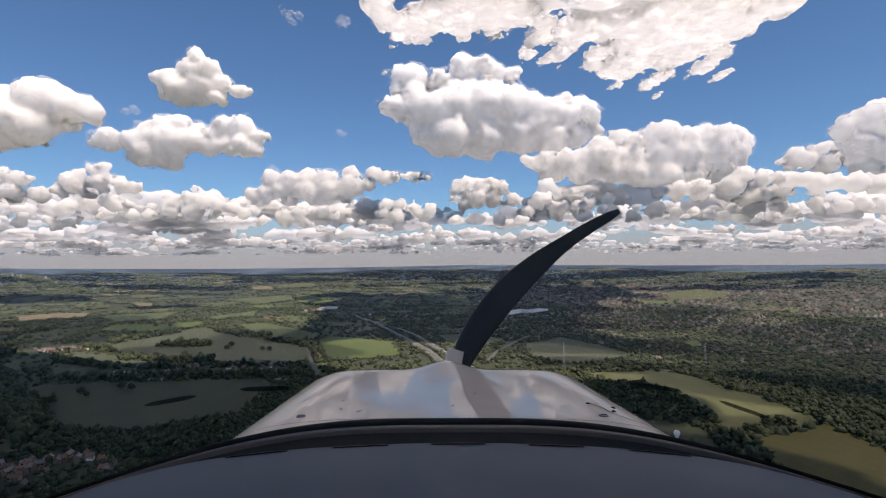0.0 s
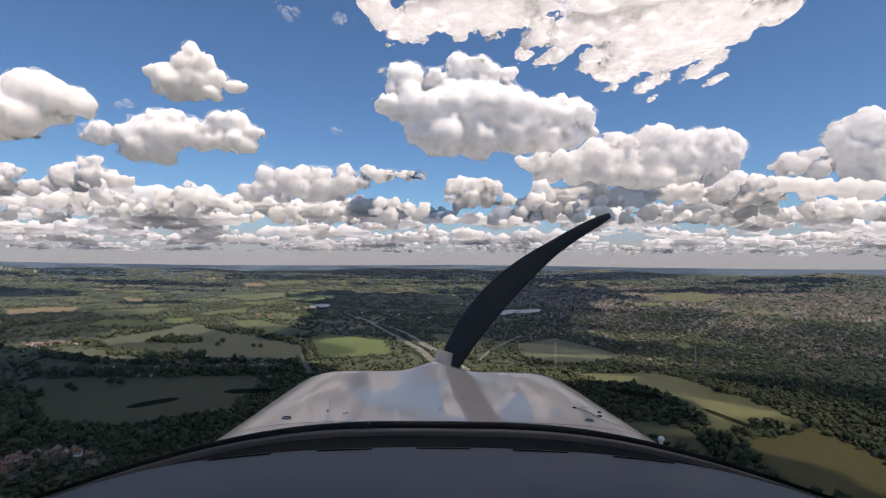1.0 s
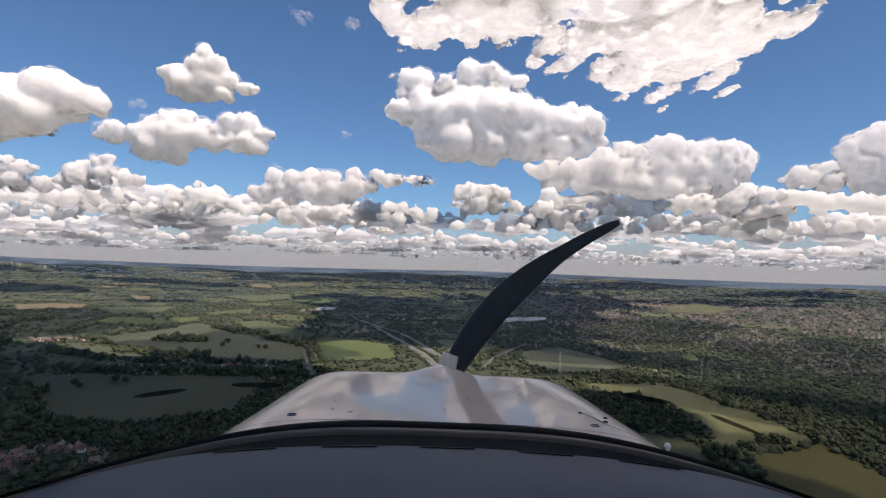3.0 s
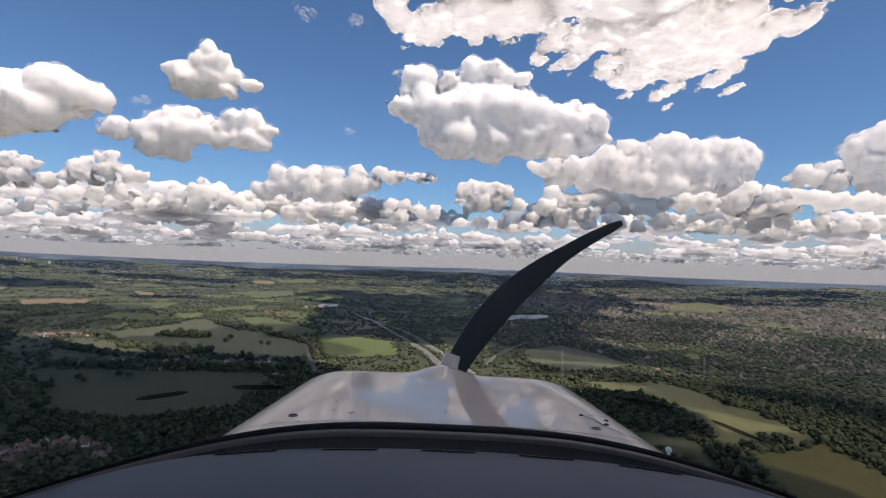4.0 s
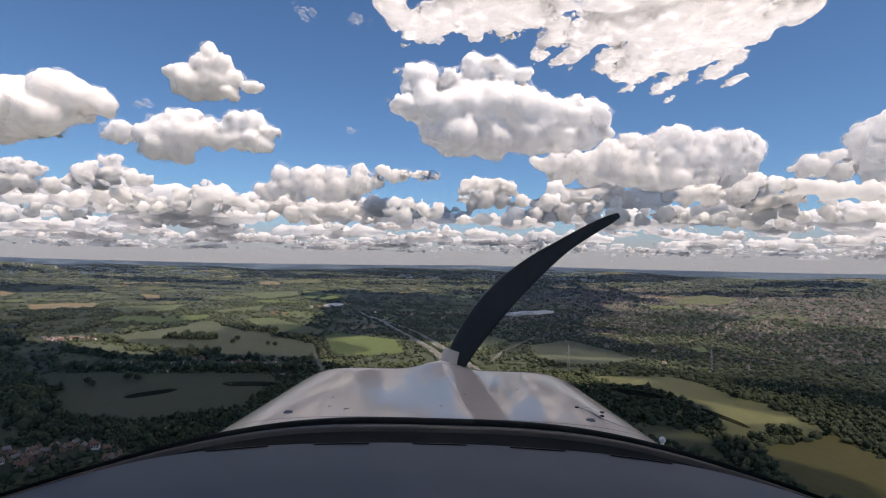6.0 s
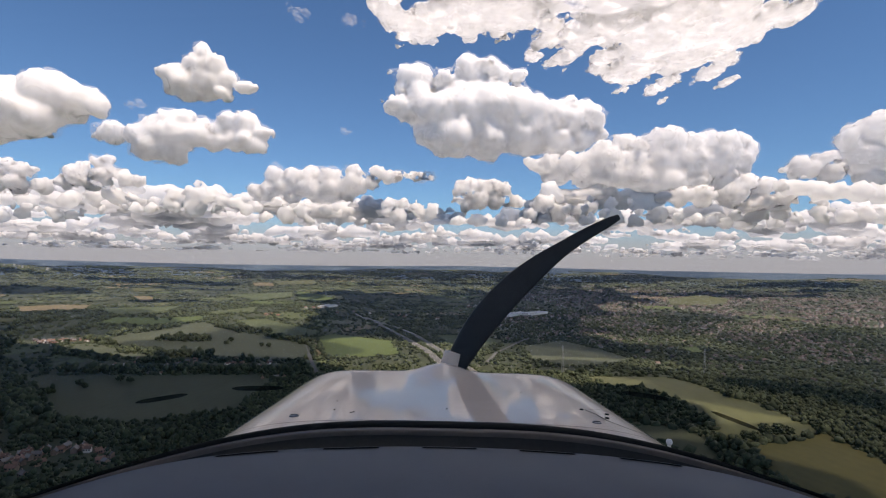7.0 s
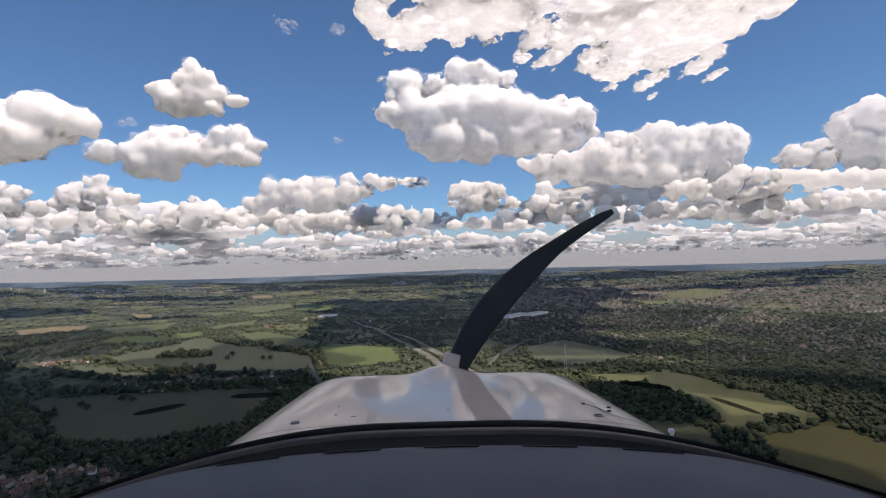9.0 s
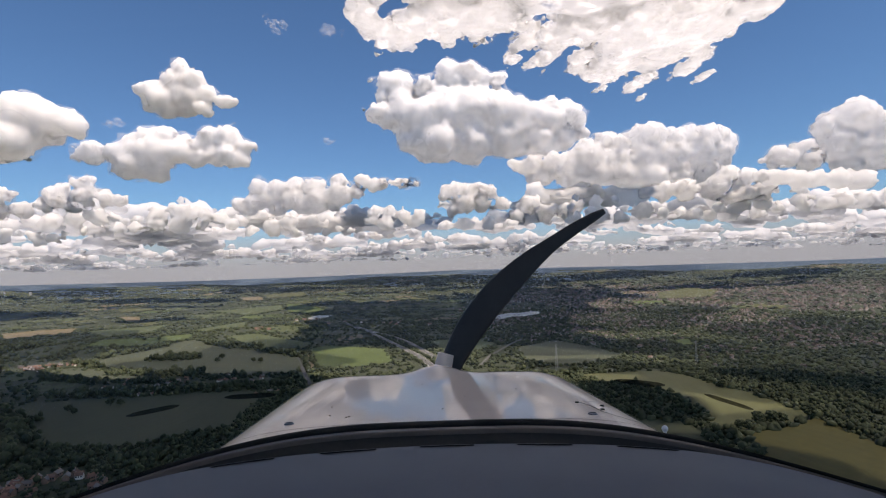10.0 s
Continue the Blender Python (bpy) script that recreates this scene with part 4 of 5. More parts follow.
cumulus(1750, ((-0.458, 0.406, 0.022), (-0.474, 0.383, 0.024), (-0.435, 0.380, 0.024), (-0.507, 0.366, 0.024), (-0.529, 0.367, 0.016), (-0.489, 0.344, 0.031), (-0.445, 0.347, 0.033), (-0.407, 0.356, 0.020), (-0.519, 0.338, 0.017), (-0.385, 0.340, 0.013), (-0.366, 0.339, 0.011), (-0.352, 0.342, 0.009), (-0.489, 0.321, 0.015), (-0.417, 0.328, 0.015), (-0.406, 0.317, 0.009)), 2.0, foot=0.307, swell=0.25, ragged=1.35, smooth=0.97, rimmed=True)
cumulus(2100, ((-0.989, 0.302, 0.065), (-0.923, 0.314, 0.052), (-0.857, 0.309, 0.048), (-0.813, 0.318, 0.044), (-0.764, 0.328, 0.044), (-0.725, 0.323, 0.036), (-0.692, 0.309, 0.028), (-0.664, 0.296, 0.019), (-0.651, 0.280, 0.011), (-0.866, 0.265, 0.046), (-0.811, 0.260, 0.041), (-0.762, 0.270, 0.037), (-0.932, 0.264, 0.049), (-0.676, 0.318, 0.017), (-1.032, 0.279, 0.054), (-0.735, 0.295, 0.033), (-0.801, 0.288, 0.044), (-0.850, 0.287, 0.044), (-0.911, 0.286, 0.048)), 2.0, foot=0.218, swell=0.22, ragged=1.0, smooth=0.95, rimmed=True)
cumulus(2750, ((-0.645, 0.247, 0.015), (-0.662, 0.243, 0.009), (-0.618, 0.258, 0.015), (-0.629, 0.241, 0.016), (-0.580, 0.248, 0.024), (-0.553, 0.265, 0.022), (-0.526, 0.274, 0.024), (-0.487, 0.277, 0.024), (-0.454, 0.272, 0.017), (-0.503, 0.244, 0.037), (-0.546, 0.221, 0.031), (-0.570, 0.214, 0.020), (-0.512, 0.208, 0.024), (-0.459, 0.244, 0.026), (-0.431, 0.228, 0.016), (-0.405, 0.273, 0.024), (-0.372, 0.274, 0.026), (-0.338, 0.252, 0.020), (-0.322, 0.256, 0.008), (-0.365, 0.235, 0.027), (-0.398, 0.234, 0.020), (-0.337, 0.224, 0.013), (-0.426, 0.256, 0.020), (-0.417, 0.240, 0.017), (-0.536, 0.249, 0.028)), 2.0, foot=0.181, swell=0.25, ragged=1.35, smooth=0.97, rimmed=True)
cumulus(3400, ((0.353, 0.247, 0.022), (0.386, 0.243, 0.024), (0.425, 0.251, 0.028), (0.463, 0.255, 0.028), (0.496, 0.250, 0.024), (0.529, 0.256, 0.026), (0.567, 0.257, 0.028), (0.595, 0.252, 0.020), (0.611, 0.239, 0.011), (0.589, 0.224, 0.026), (0.600, 0.208, 0.014), (0.332, 0.225, 0.024), (0.299, 0.213, 0.027), (0.255, 0.207, 0.024), (0.217, 0.206, 0.022), (0.178, 0.206, 0.013), (0.376, 0.209, 0.035), (0.430, 0.210, 0.039), (0.485, 0.211, 0.039), (0.540, 0.212, 0.037), (0.233, 0.179, 0.023), (0.217, 0.168, 0.013), (0.288, 0.180, 0.031), (0.343, 0.176, 0.028), (0.398, 0.177, 0.031), (0.452, 0.172, 0.031), (0.507, 0.173, 0.031), (0.562, 0.179, 0.028), (0.315, 0.234, 0.022), (0.332, 0.192, 0.026), (0.595, 0.191, 0.017)), 2.0, foot=0.144, swell=0.25, ragged=1.35, smooth=0.97, rimmed=True, matter=LOW_CLOUD)
cumulus(2650, ((0.595, 0.172, 0.022), (0.638, 0.164, 0.022), (0.671, 0.148, 0.020), (0.698, 0.141, 0.017), (0.518, 0.146, 0.026), (0.573, 0.147, 0.028), (0.627, 0.137, 0.024), (0.442, 0.144, 0.017), (0.480, 0.145, 0.020), (0.671, 0.126, 0.015), (0.605, 0.125, 0.017)), 2.0, foot=0.117, swell=0.33, ragged=1.45, smooth=0.93, rimmed=True, matter=LOW_CLOUD)
cumulus(2900, ((0.831, 0.272, 0.031), (0.869, 0.279, 0.044), (0.803, 0.255, 0.022), (0.787, 0.268, 0.009), (0.770, 0.230, 0.017), (0.743, 0.221, 0.013), (0.825, 0.228, 0.037), (0.704, 0.212, 0.015), (0.726, 0.199, 0.021), (0.770, 0.194, 0.026), (0.671, 0.198, 0.009), (0.644, 0.192, 0.008), (0.693, 0.187, 0.012), (0.846, 0.184, 0.026), (0.890, 0.213, 0.054), (0.935, 0.247, 0.054)), 2.0, foot=0.172, swell=0.25, ragged=1.35, smooth=0.97, rimmed=True, matter=LOW_CLOUD)
cumulus(3450, ((-0.351, 0.142, 0.015), (-0.324, 0.142, 0.019), (-0.309, 0.175, 0.017), (-0.281, 0.176, 0.017), (-0.248, 0.173, 0.019), (-0.204, 0.172, 0.021), (-0.161, 0.178, 0.021), (-0.117, 0.182, 0.017), (-0.084, 0.179, 0.013), (-0.057, 0.174, 0.011), (-0.033, 0.173, 0.009), (-0.013, 0.174, 0.008), (-0.291, 0.148, 0.025), (-0.248, 0.147, 0.026), (-0.204, 0.147, 0.028), (-0.160, 0.153, 0.026), (-0.127, 0.156, 0.016), (-0.335, 0.125, 0.013), (-0.280, 0.126, 0.015), (-0.171, 0.134, 0.014), (-0.220, 0.133, 0.017), (-0.095, 0.168, 0.013), (-0.075, 0.173, 0.012), (-0.046, 0.173, 0.010)), 2.0, foot=0.120, swell=0.33, ragged=1.45, smooth=0.94, rimmed=True, matter=LOW_CLOUD)
cumulus(3240, ((0.064, 0.160, 0.015), (0.048, 0.154, 0.013), (0.091, 0.153, 0.017), (0.119, 0.157, 0.013), (0.135, 0.150, 0.015), (0.037, 0.143, 0.009), (0.081, 0.127, 0.023), (0.114, 0.128, 0.021), (0.059, 0.116, 0.013), (0.157, 0.128, 0.017), (0.201, 0.124, 0.020), (0.218, 0.129, 0.013), (0.240, 0.111, 0.015), (0.272, 0.114, 0.015), (0.300, 0.120, 0.015), (0.180, 0.101, 0.017), (0.234, 0.097, 0.013), (0.278, 0.098, 0.013)), 2.0, foot=0.092, swell=0.33, ragged=1.45, smooth=0.94, rimmed=True, matter=LOW_CLOUD)
cumulus(3150, ((-0.094, 0.121, 0.013), (-0.067, 0.121, 0.015), (-0.039, 0.114, 0.015), (-0.006, 0.109, 0.013), (0.015, 0.115, 0.004), (-0.104, 0.102, 0.014), (-0.072, 0.097, 0.016), (-0.028, 0.096, 0.014)), 2.0, foot=0.082, swell=0.33, ragged=1.45, smooth=0.93, matter=LOW_CLOUD)
cumulus(2900, ((-0.862, 0.177, 0.025), (-0.829, 0.183, 0.021), (-0.796, 0.172, 0.019), (-0.769, 0.173, 0.010), (-0.850, 0.144, 0.025), (-0.806, 0.145, 0.021), (-0.762, 0.145, 0.019), (-0.905, 0.159, 0.033), (-0.971, 0.158, 0.039)), 2.0, foot=0.124, swell=0.33, ragged=1.45, smooth=0.94, rimmed=True, matter=LOW_CLOUD)
cumulus(3120, ((-0.698, 0.174, 0.019), (-0.676, 0.180, 0.014), (-0.643, 0.186, 0.015), (-0.633, 0.197, 0.009), (-0.686, 0.158, 0.019), (-0.642, 0.164, 0.021), (-0.598, 0.159, 0.019), (-0.571, 0.156, 0.012), (-0.718, 0.149, 0.013), (-0.663, 0.142, 0.013)), 2.0, foot=0.133, swell=0.33, ragged=1.45, smooth=0.94, rimmed=True, matter=LOW_CLOUD)
cumulus(2600, ((-0.499, 0.128, 0.020), (-0.466, 0.136, 0.015), (-0.439, 0.129, 0.017), (-0.411, 0.122, 0.015), (-0.384, 0.119, 0.013), (-0.509, 0.109, 0.019), (-0.465, 0.107, 0.021), (-0.421, 0.102, 0.015), (-0.542, 0.105, 0.013), (-0.367, 0.105, 0.013), (-0.575, 0.105, 0.013), (-0.602, 0.107, 0.009)), 2.0, foot=0.086, swell=0.33, ragged=1.45, smooth=0.93, matter=LOW_CLOUD)
cumulus(3300, ((-0.782, 0.101, 0.013), (-0.793, 0.090, 0.014), (-0.760, 0.098, 0.011), (-0.694, 0.088, 0.012), (-0.678, 0.095, 0.009), (-0.716, 0.086, 0.012), (-0.836, 0.084, 0.014), (-0.640, 0.096, 0.011), (-0.738, 0.094, 0.010)), 2.0, foot=0.070, swell=0.33, ragged=1.45, smooth=0.93, matter=LOW_CLOUD)
cumulus(3400, ((-0.290, 0.095, 0.016), (-0.257, 0.103, 0.015), (-0.214, 0.108, 0.015), (-0.192, 0.100, 0.011), (-0.246, 0.085, 0.014), (-0.142, 0.087, 0.010), (-0.159, 0.090, 0.009), (-0.328, 0.090, 0.013)), 2.0, foot=0.075, swell=0.33, ragged=1.45, smooth=0.93, matter=LOW_CLOUD)
cumulus(2780, ((0.436, 0.111, 0.016), (0.425, 0.100, 0.014), (0.469, 0.101, 0.014), (0.502, 0.102, 0.014), (0.534, 0.097, 0.012), (0.289, 0.120, 0.011), (0.327, 0.109, 0.013), (0.294, 0.096, 0.013), (0.354, 0.099, 0.011)), 2.0, foot=0.086, swell=0.33, ragged=1.45, smooth=0.93, matter=LOW_CLOUD)
cumulus(2800, ((0.038, 0.090, 0.015), (0.081, 0.089, 0.018), (0.125, 0.092, 0.018), (0.169, 0.088, 0.016), (0.299, 0.134, 0.013), (0.338, 0.130, 0.015), (0.376, 0.129, 0.013), (0.343, 0.096, 0.018), (0.387, 0.094, 0.018), (0.562, 0.095, 0.018), (0.605, 0.094, 0.018), (0.660, 0.097, 0.018)), 2.2, foot=0.080, swell=0.33, ragged=1.45, smooth=0.93, matter=LOW_CLOUD)
cumulus(2500, ((0.671, 0.170, 0.018), (0.704, 0.165, 0.022), (0.737, 0.170, 0.018), (0.781, 0.165, 0.021), (0.824, 0.162, 0.022), (0.868, 0.159, 0.026), (0.759, 0.155, 0.018)), 2.2, foot=0.142, swell=0.33, ragged=1.45, smooth=0.93, matter=LOW_CLOUD)
cumulus(3300, ((-0.739, 0.124, 0.018), (-0.701, 0.117, 0.019), (-0.657, 0.120, 0.019), (-0.613, 0.123, 0.018), (-0.581, 0.119, 0.016), (-0.827, 0.117, 0.021), (-0.783, 0.120, 0.018), (-0.542, 0.116, 0.015), (-0.351, 0.112, 0.018)), 2.2, foot=0.096, swell=0.33, ragged=1.45, smooth=0.93, matter=LOW_CLOUD)
cumulus(2720, ((0.584, 0.108, 0.014), (0.627, 0.115, 0.021), (0.671, 0.115, 0.019), (0.698, 0.105, 0.014), (0.753, 0.142, 0.014), (0.742, 0.122, 0.014), (0.764, 0.125, 0.012), (0.753, 0.106, 0.012), (0.802, 0.112, 0.016), (0.835, 0.118, 0.019), (0.868, 0.113, 0.022)), 2.0, foot=0.094, swell=0.33, ragged=1.45, smooth=0.93, matter=LOW_CLOUD)
for u, v, r in WISPS:
    cumulus(2600, ((u, v, r * 0.8), (u + r * 1.2, v - r * 0.2, r * 0.55), (u - r, v + 0.3 * r, r * 0.45)), 1.6, "small torn wisp of white cloud", matter=WISP, swell=0.9)

# the cloud field goes on towards the horizon: all bases at one height, ever smaller and lower with distance
def far_layer(name, words, mat, gathered):
    """Many far clouds as one sheet of cloud."""
    verts, faces, normals, at = [], [], [], 0
    for v, f, n in gathered:
        verts.append(v); faces.append(f + at); normals.append(n)
        at += len(v)
    ob = quick_mesh(name, np.concatenate(verts), np.concatenate(faces), [mat], smooth=True)
    if len(ob.data.vertices) == at:
        ob.data.normals_split_custom_set_from_vertices(np.concatenate(normals))
    tagged(ob, words, "clouds", kind="stuff")


field_rnd = random.Random(21)
gathered = []
for k in range(255):
    away = math.sqrt(field_rnd.uniform(5.4 ** 2, 17.5 ** 2)) * 1000 if k > 40 else field_rnd.uniform(5200, 8500)
    low_v = 690 / away
    u, wide = field_rnd.uniform(-0.96, 0.96), field_rnd.uniform(320, 1000) / away
    n = field_rnd.randint(4, 8)
    puffs = [(u + wide * (j / (n - 1) - 0.5), low_v + wide * field_rnd.uniform(0.02, 0.16), wide * field_rnd.uniform(0.10, 0.24)) for j in range(n)]
    cumulus(3500 + 15500 * (0.123 - low_v), puffs, 2.0 if wide < 0.05 else 2.7, foot_share=0.30, deep=2.6, swell=0.4, gather=gathered)
far_layer("far_clouds", "field of small white cumulus clouds low over the horizon", FAR_CLOUD, gathered)
gathered = []
for k in range(120):
    away = math.sqrt(field_rnd.uniform(17 ** 2, 28 ** 2)) * 1000
    low_v = 690 / away
    u, wide = field_rnd.uniform(-0.96, 0.96), field_rnd.uniform(500, 1700) / away
    n = field_rnd.randint(4, 7)
    puffs = [(u + wide * (j / (n - 1) - 0.5), low_v + wide * field_rnd.uniform(0.0, 0.06), wide * field_rnd.uniform(0.08, 0.15)) for j in range(n)]
    cumulus(4835 + 0.5 * k, puffs, 1.9, foot_share=0.30, deep=3.0, swell=0.4, squash=0.7, gather=gathered)
far_layer("cloud_banks", "far thin banks of cloud above the hazy horizon", FAR_BANK, gathered)

# unseen clouds added overhead and behind to cast shade: spots of the land in shade, and the breadth of the cloud that
# shades each
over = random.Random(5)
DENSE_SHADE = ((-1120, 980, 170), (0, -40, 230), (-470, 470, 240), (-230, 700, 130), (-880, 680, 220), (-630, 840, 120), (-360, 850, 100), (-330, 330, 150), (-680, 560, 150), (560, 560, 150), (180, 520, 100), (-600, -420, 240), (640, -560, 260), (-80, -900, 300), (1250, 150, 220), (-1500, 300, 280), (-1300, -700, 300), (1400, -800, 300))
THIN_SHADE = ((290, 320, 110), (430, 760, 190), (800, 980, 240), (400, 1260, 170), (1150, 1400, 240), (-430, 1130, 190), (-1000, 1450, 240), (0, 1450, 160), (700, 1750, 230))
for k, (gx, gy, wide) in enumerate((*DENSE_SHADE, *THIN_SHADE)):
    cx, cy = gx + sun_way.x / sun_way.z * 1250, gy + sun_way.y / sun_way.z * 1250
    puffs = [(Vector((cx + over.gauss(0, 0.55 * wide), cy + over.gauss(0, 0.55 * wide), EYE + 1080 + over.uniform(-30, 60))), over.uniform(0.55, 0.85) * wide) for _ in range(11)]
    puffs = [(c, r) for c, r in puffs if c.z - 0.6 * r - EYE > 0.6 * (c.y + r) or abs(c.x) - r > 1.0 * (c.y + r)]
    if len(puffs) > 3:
        vapour(puffs, EYE + 1030, 40, 100 + k, "unseen cumulus cloud added overhead to cast shade", deep=1.0, long=1.0, matter=CLOUD if k < len(DENSE_SHADE) else THIN)

# unseen cloud sheet added overhead for the cowling's reflections and more shade
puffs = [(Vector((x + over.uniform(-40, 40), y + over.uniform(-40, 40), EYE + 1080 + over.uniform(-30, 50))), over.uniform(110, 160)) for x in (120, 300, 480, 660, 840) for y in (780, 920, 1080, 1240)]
vapour(puffs, EYE + 1030, 30, 77, "unseen broad cloud added overhead for reflections and shade", deep=1.0, long=1.0, squash=0.5, matter=VEIL)

# thin see-through bluish curtains, added to stand in for haze over the land
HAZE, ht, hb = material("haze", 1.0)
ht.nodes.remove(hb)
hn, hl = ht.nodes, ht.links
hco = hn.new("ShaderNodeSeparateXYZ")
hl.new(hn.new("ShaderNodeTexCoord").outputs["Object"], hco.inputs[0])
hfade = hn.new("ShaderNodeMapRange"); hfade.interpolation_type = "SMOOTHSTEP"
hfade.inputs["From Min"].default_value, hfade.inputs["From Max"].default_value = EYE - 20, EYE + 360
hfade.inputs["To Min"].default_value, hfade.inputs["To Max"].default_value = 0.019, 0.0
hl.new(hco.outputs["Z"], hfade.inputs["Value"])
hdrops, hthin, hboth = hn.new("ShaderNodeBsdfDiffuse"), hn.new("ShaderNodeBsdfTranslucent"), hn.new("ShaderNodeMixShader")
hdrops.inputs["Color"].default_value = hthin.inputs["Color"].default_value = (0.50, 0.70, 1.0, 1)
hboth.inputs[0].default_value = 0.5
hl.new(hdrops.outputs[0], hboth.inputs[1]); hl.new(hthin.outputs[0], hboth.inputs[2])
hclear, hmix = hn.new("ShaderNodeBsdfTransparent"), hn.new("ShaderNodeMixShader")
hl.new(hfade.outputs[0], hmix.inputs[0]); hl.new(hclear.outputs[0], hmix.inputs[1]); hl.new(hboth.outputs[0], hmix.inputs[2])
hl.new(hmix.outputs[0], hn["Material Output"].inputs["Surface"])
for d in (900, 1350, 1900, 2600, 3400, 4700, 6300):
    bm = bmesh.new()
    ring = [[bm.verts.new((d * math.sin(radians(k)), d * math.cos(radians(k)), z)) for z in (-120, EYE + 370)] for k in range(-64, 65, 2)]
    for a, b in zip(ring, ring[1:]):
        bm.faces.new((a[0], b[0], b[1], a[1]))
    tagged(part("haze", bm, HAZE, smooth=True), "thin bluish curtain standing in for haze over the land", "haze", kind="structure")


# ---------------------------------------------------------------- the aeroplane
plane = tagged(new("aeroplane", None), "light aeroplane nose seen from its cockpit, pale grey cowling", "aeroplane")
plane.matrix_basis = pose(0.026, 0, EYE + 0.010, -0.34, 0.57, 0)


def cowl_top(y):
    z = -0.352 - 0.047 * (y - 1.1)
    return z - 0.30 * max(0.0, (y - 1.98) / 0.24) ** 3.2


def cowl_half(y):
    return 0.603 - 0.008 * (y - 1.1) - 0.17 * max(0.0, (y - 1.9) / 0.32) ** 2.6


def cowl_z(x, y):
    q = min(abs(x) / cowl_half(y), 1.0)
    hump = 0.036 * math.exp(-(x / 0.085) ** 2) * min(1.0, max(0.0, (y - 1.66) / 0.38)) ** 1.7
    return cowl_top(y) + hump - 0.36 * (1 - math.sqrt(max(0.0, 1 - q ** 9)))


def arc(y0, a, p, b=0.0, q=7):
    return lambda x: y0 - a * (abs(x) / 0.62) ** p - b * (abs(x) / 0.62) ** q


SEAL_OUT, SEAL_IN, TRIM_IN, SHIELD = arc(1.178, 0.43, 3.2), arc(1.135, 0.40, 3.2), arc(1.105, 0.385, 3.2), arc(0.985, 0.10, 2, 0.17)


bm = bmesh.new()
ys = [1.0, 1.1, 1.2, 1.35, 1.5, 1.65, 1.8, 1.88, 1.94, 1.99, 2.03, 2.07, 2.10, 2.13, 2.155, 2.175, 2.19, 2.2]
qs = [math.sin(radians(k)) ** 0.8 if k >= 0 else -(math.sin(radians(-k)) ** 0.8) for k in range(-90, 91, 3)]
grid = []
for y in ys:
    w = cowl_half(y)
    at = [q * w for q in qs]
    aft = [y if y > 1.3 else SEAL_OUT(x) + 0.004 + (1.3 - SEAL_OUT(x)) * (y - 1.0) / 0.3 for x in at]
    row = [bm.verts.new((x, v, cowl_z(x, max(v, 1.0)))) for x, v in zip(at, aft)]
    row = [bm.verts.new((-w * 0.98, aft[0], cowl_z(w, y) - 0.45))] + row + [bm.verts.new((w * 0.98, aft[-1], cowl_z(w, y) - 0.45))]
    grid.append(row)
for r0, r1 in zip(grid, grid[1:]):
    for k in range(len(r0) - 1):
        bm.faces.new((r0[k], r0[k + 1], r1[k + 1], r1[k]))
bm.faces.new(grid[-1])
cowl = part("cowling", bm, PAINT, plane, "pale grey painted engine cowling reflecting clouds", True)


def shelf(name, rails, half, mat, label="", n=72, smooth=True):
    """A sheet between plan curves: rails as (curve, height)."""
    bm = bmesh.new()
    rows = []
    for k in range(n + 1):
        x = -half + 2 * half * k / n
        rows.append([bm.verts.new((x, max(c(x), 0.3) if callable(c) else c, z(x) if callable(z) else z)) for c, z in rails])
    for a, b in zip(rows, rows[1:]):
        for k in range(len(rails) - 1):
            bm.faces.new((a[k], a[k + 1], b[k + 1], b[k]))
    bmesh.ops.recalc_face_normals(bm, faces=bm.faces[:])
    if sum(f.normal.z for f in bm.faces) < 0:
        bmesh.ops.reverse_faces(bm, faces=bm.faces[:])
    return part(name, bm, mat, plane, label, smooth)


shift = lambda c, d: (lambda x: c(x) + d)
shelf("windscreen_seal", [(shift(SEAL_OUT, 0.012), -0.40), (shift(SEAL_OUT, 0.008), -0.352), (SEAL_OUT, -0.343), (shift(SEAL_OUT, -0.02), -0.339), (SEAL_IN, -0.343), (shift(SEAL_IN, -0.004), -0.36)], 0.70, RUBBER, "glossy black rubber windscreen seal")
shelf("sill_trim", [(shift(SEAL_IN, -0.002), -0.352), (shift(SEAL_IN, -0.004), -0.3445), (TRIM_IN, -0.3455), (shift(TRIM_IN, -0.004), -0.37)], 0.69, TRIM, "dull grey-brown sill strip")
# channel coloured near black for the shade in the recess
shelf("defroster_channel", [(shift(TRIM_IN, -0.002), -0.352), (shift(TRIM_IN, -0.05), -0.372), (shift(SHIELD, 0.02), -0.372), (shift(SHIELD, -0.01), -0.345)], 0.68, noisy("channel_shade", (0.012, 0.012, 0.011), (0.025, 0.024, 0.022), 0.05, rough=0.9), "defroster channel, painted dark for the shade inside it")
crown = lambda x: -0.333 - 0.012 * (abs(x) / 0.6) ** 2
shelf("glareshield", [(shift(SHIELD, -0.002), lambda x: crown(x) - 0.03), (SHIELD, lambda x: crown(x) - 0.006), (shift(SHIELD, -0.006), crown), (lambda x: SHIELD(x) * 0.8, crown), (lambda x: SHIELD(x) * 0.6, crown), (lambda x: 0.28, crown)], 0.66, VINYL, "dark blue-grey vinyl glareshield")
for x in (-0.357, -0.179, 0.0, 0.179, 0.357):
    bm = bmesh.new()
    for k in range(12):
        x0, x1 = x - 0.05 + 0.1 * k / 12, x - 0.05 + 0.1 * (k + 1) / 12
        lo = [bm.verts.new((q, SHIELD(q) - d, crown(q) + 0.0012)) for q, d in ((x0, 0.0185), (x1, 0.0185), (x1, 0.0115), (x0, 0.0115))]
        bm.faces.new(lo)
    part("defroster_slot", bm, VOID, plane, "black defroster slot")
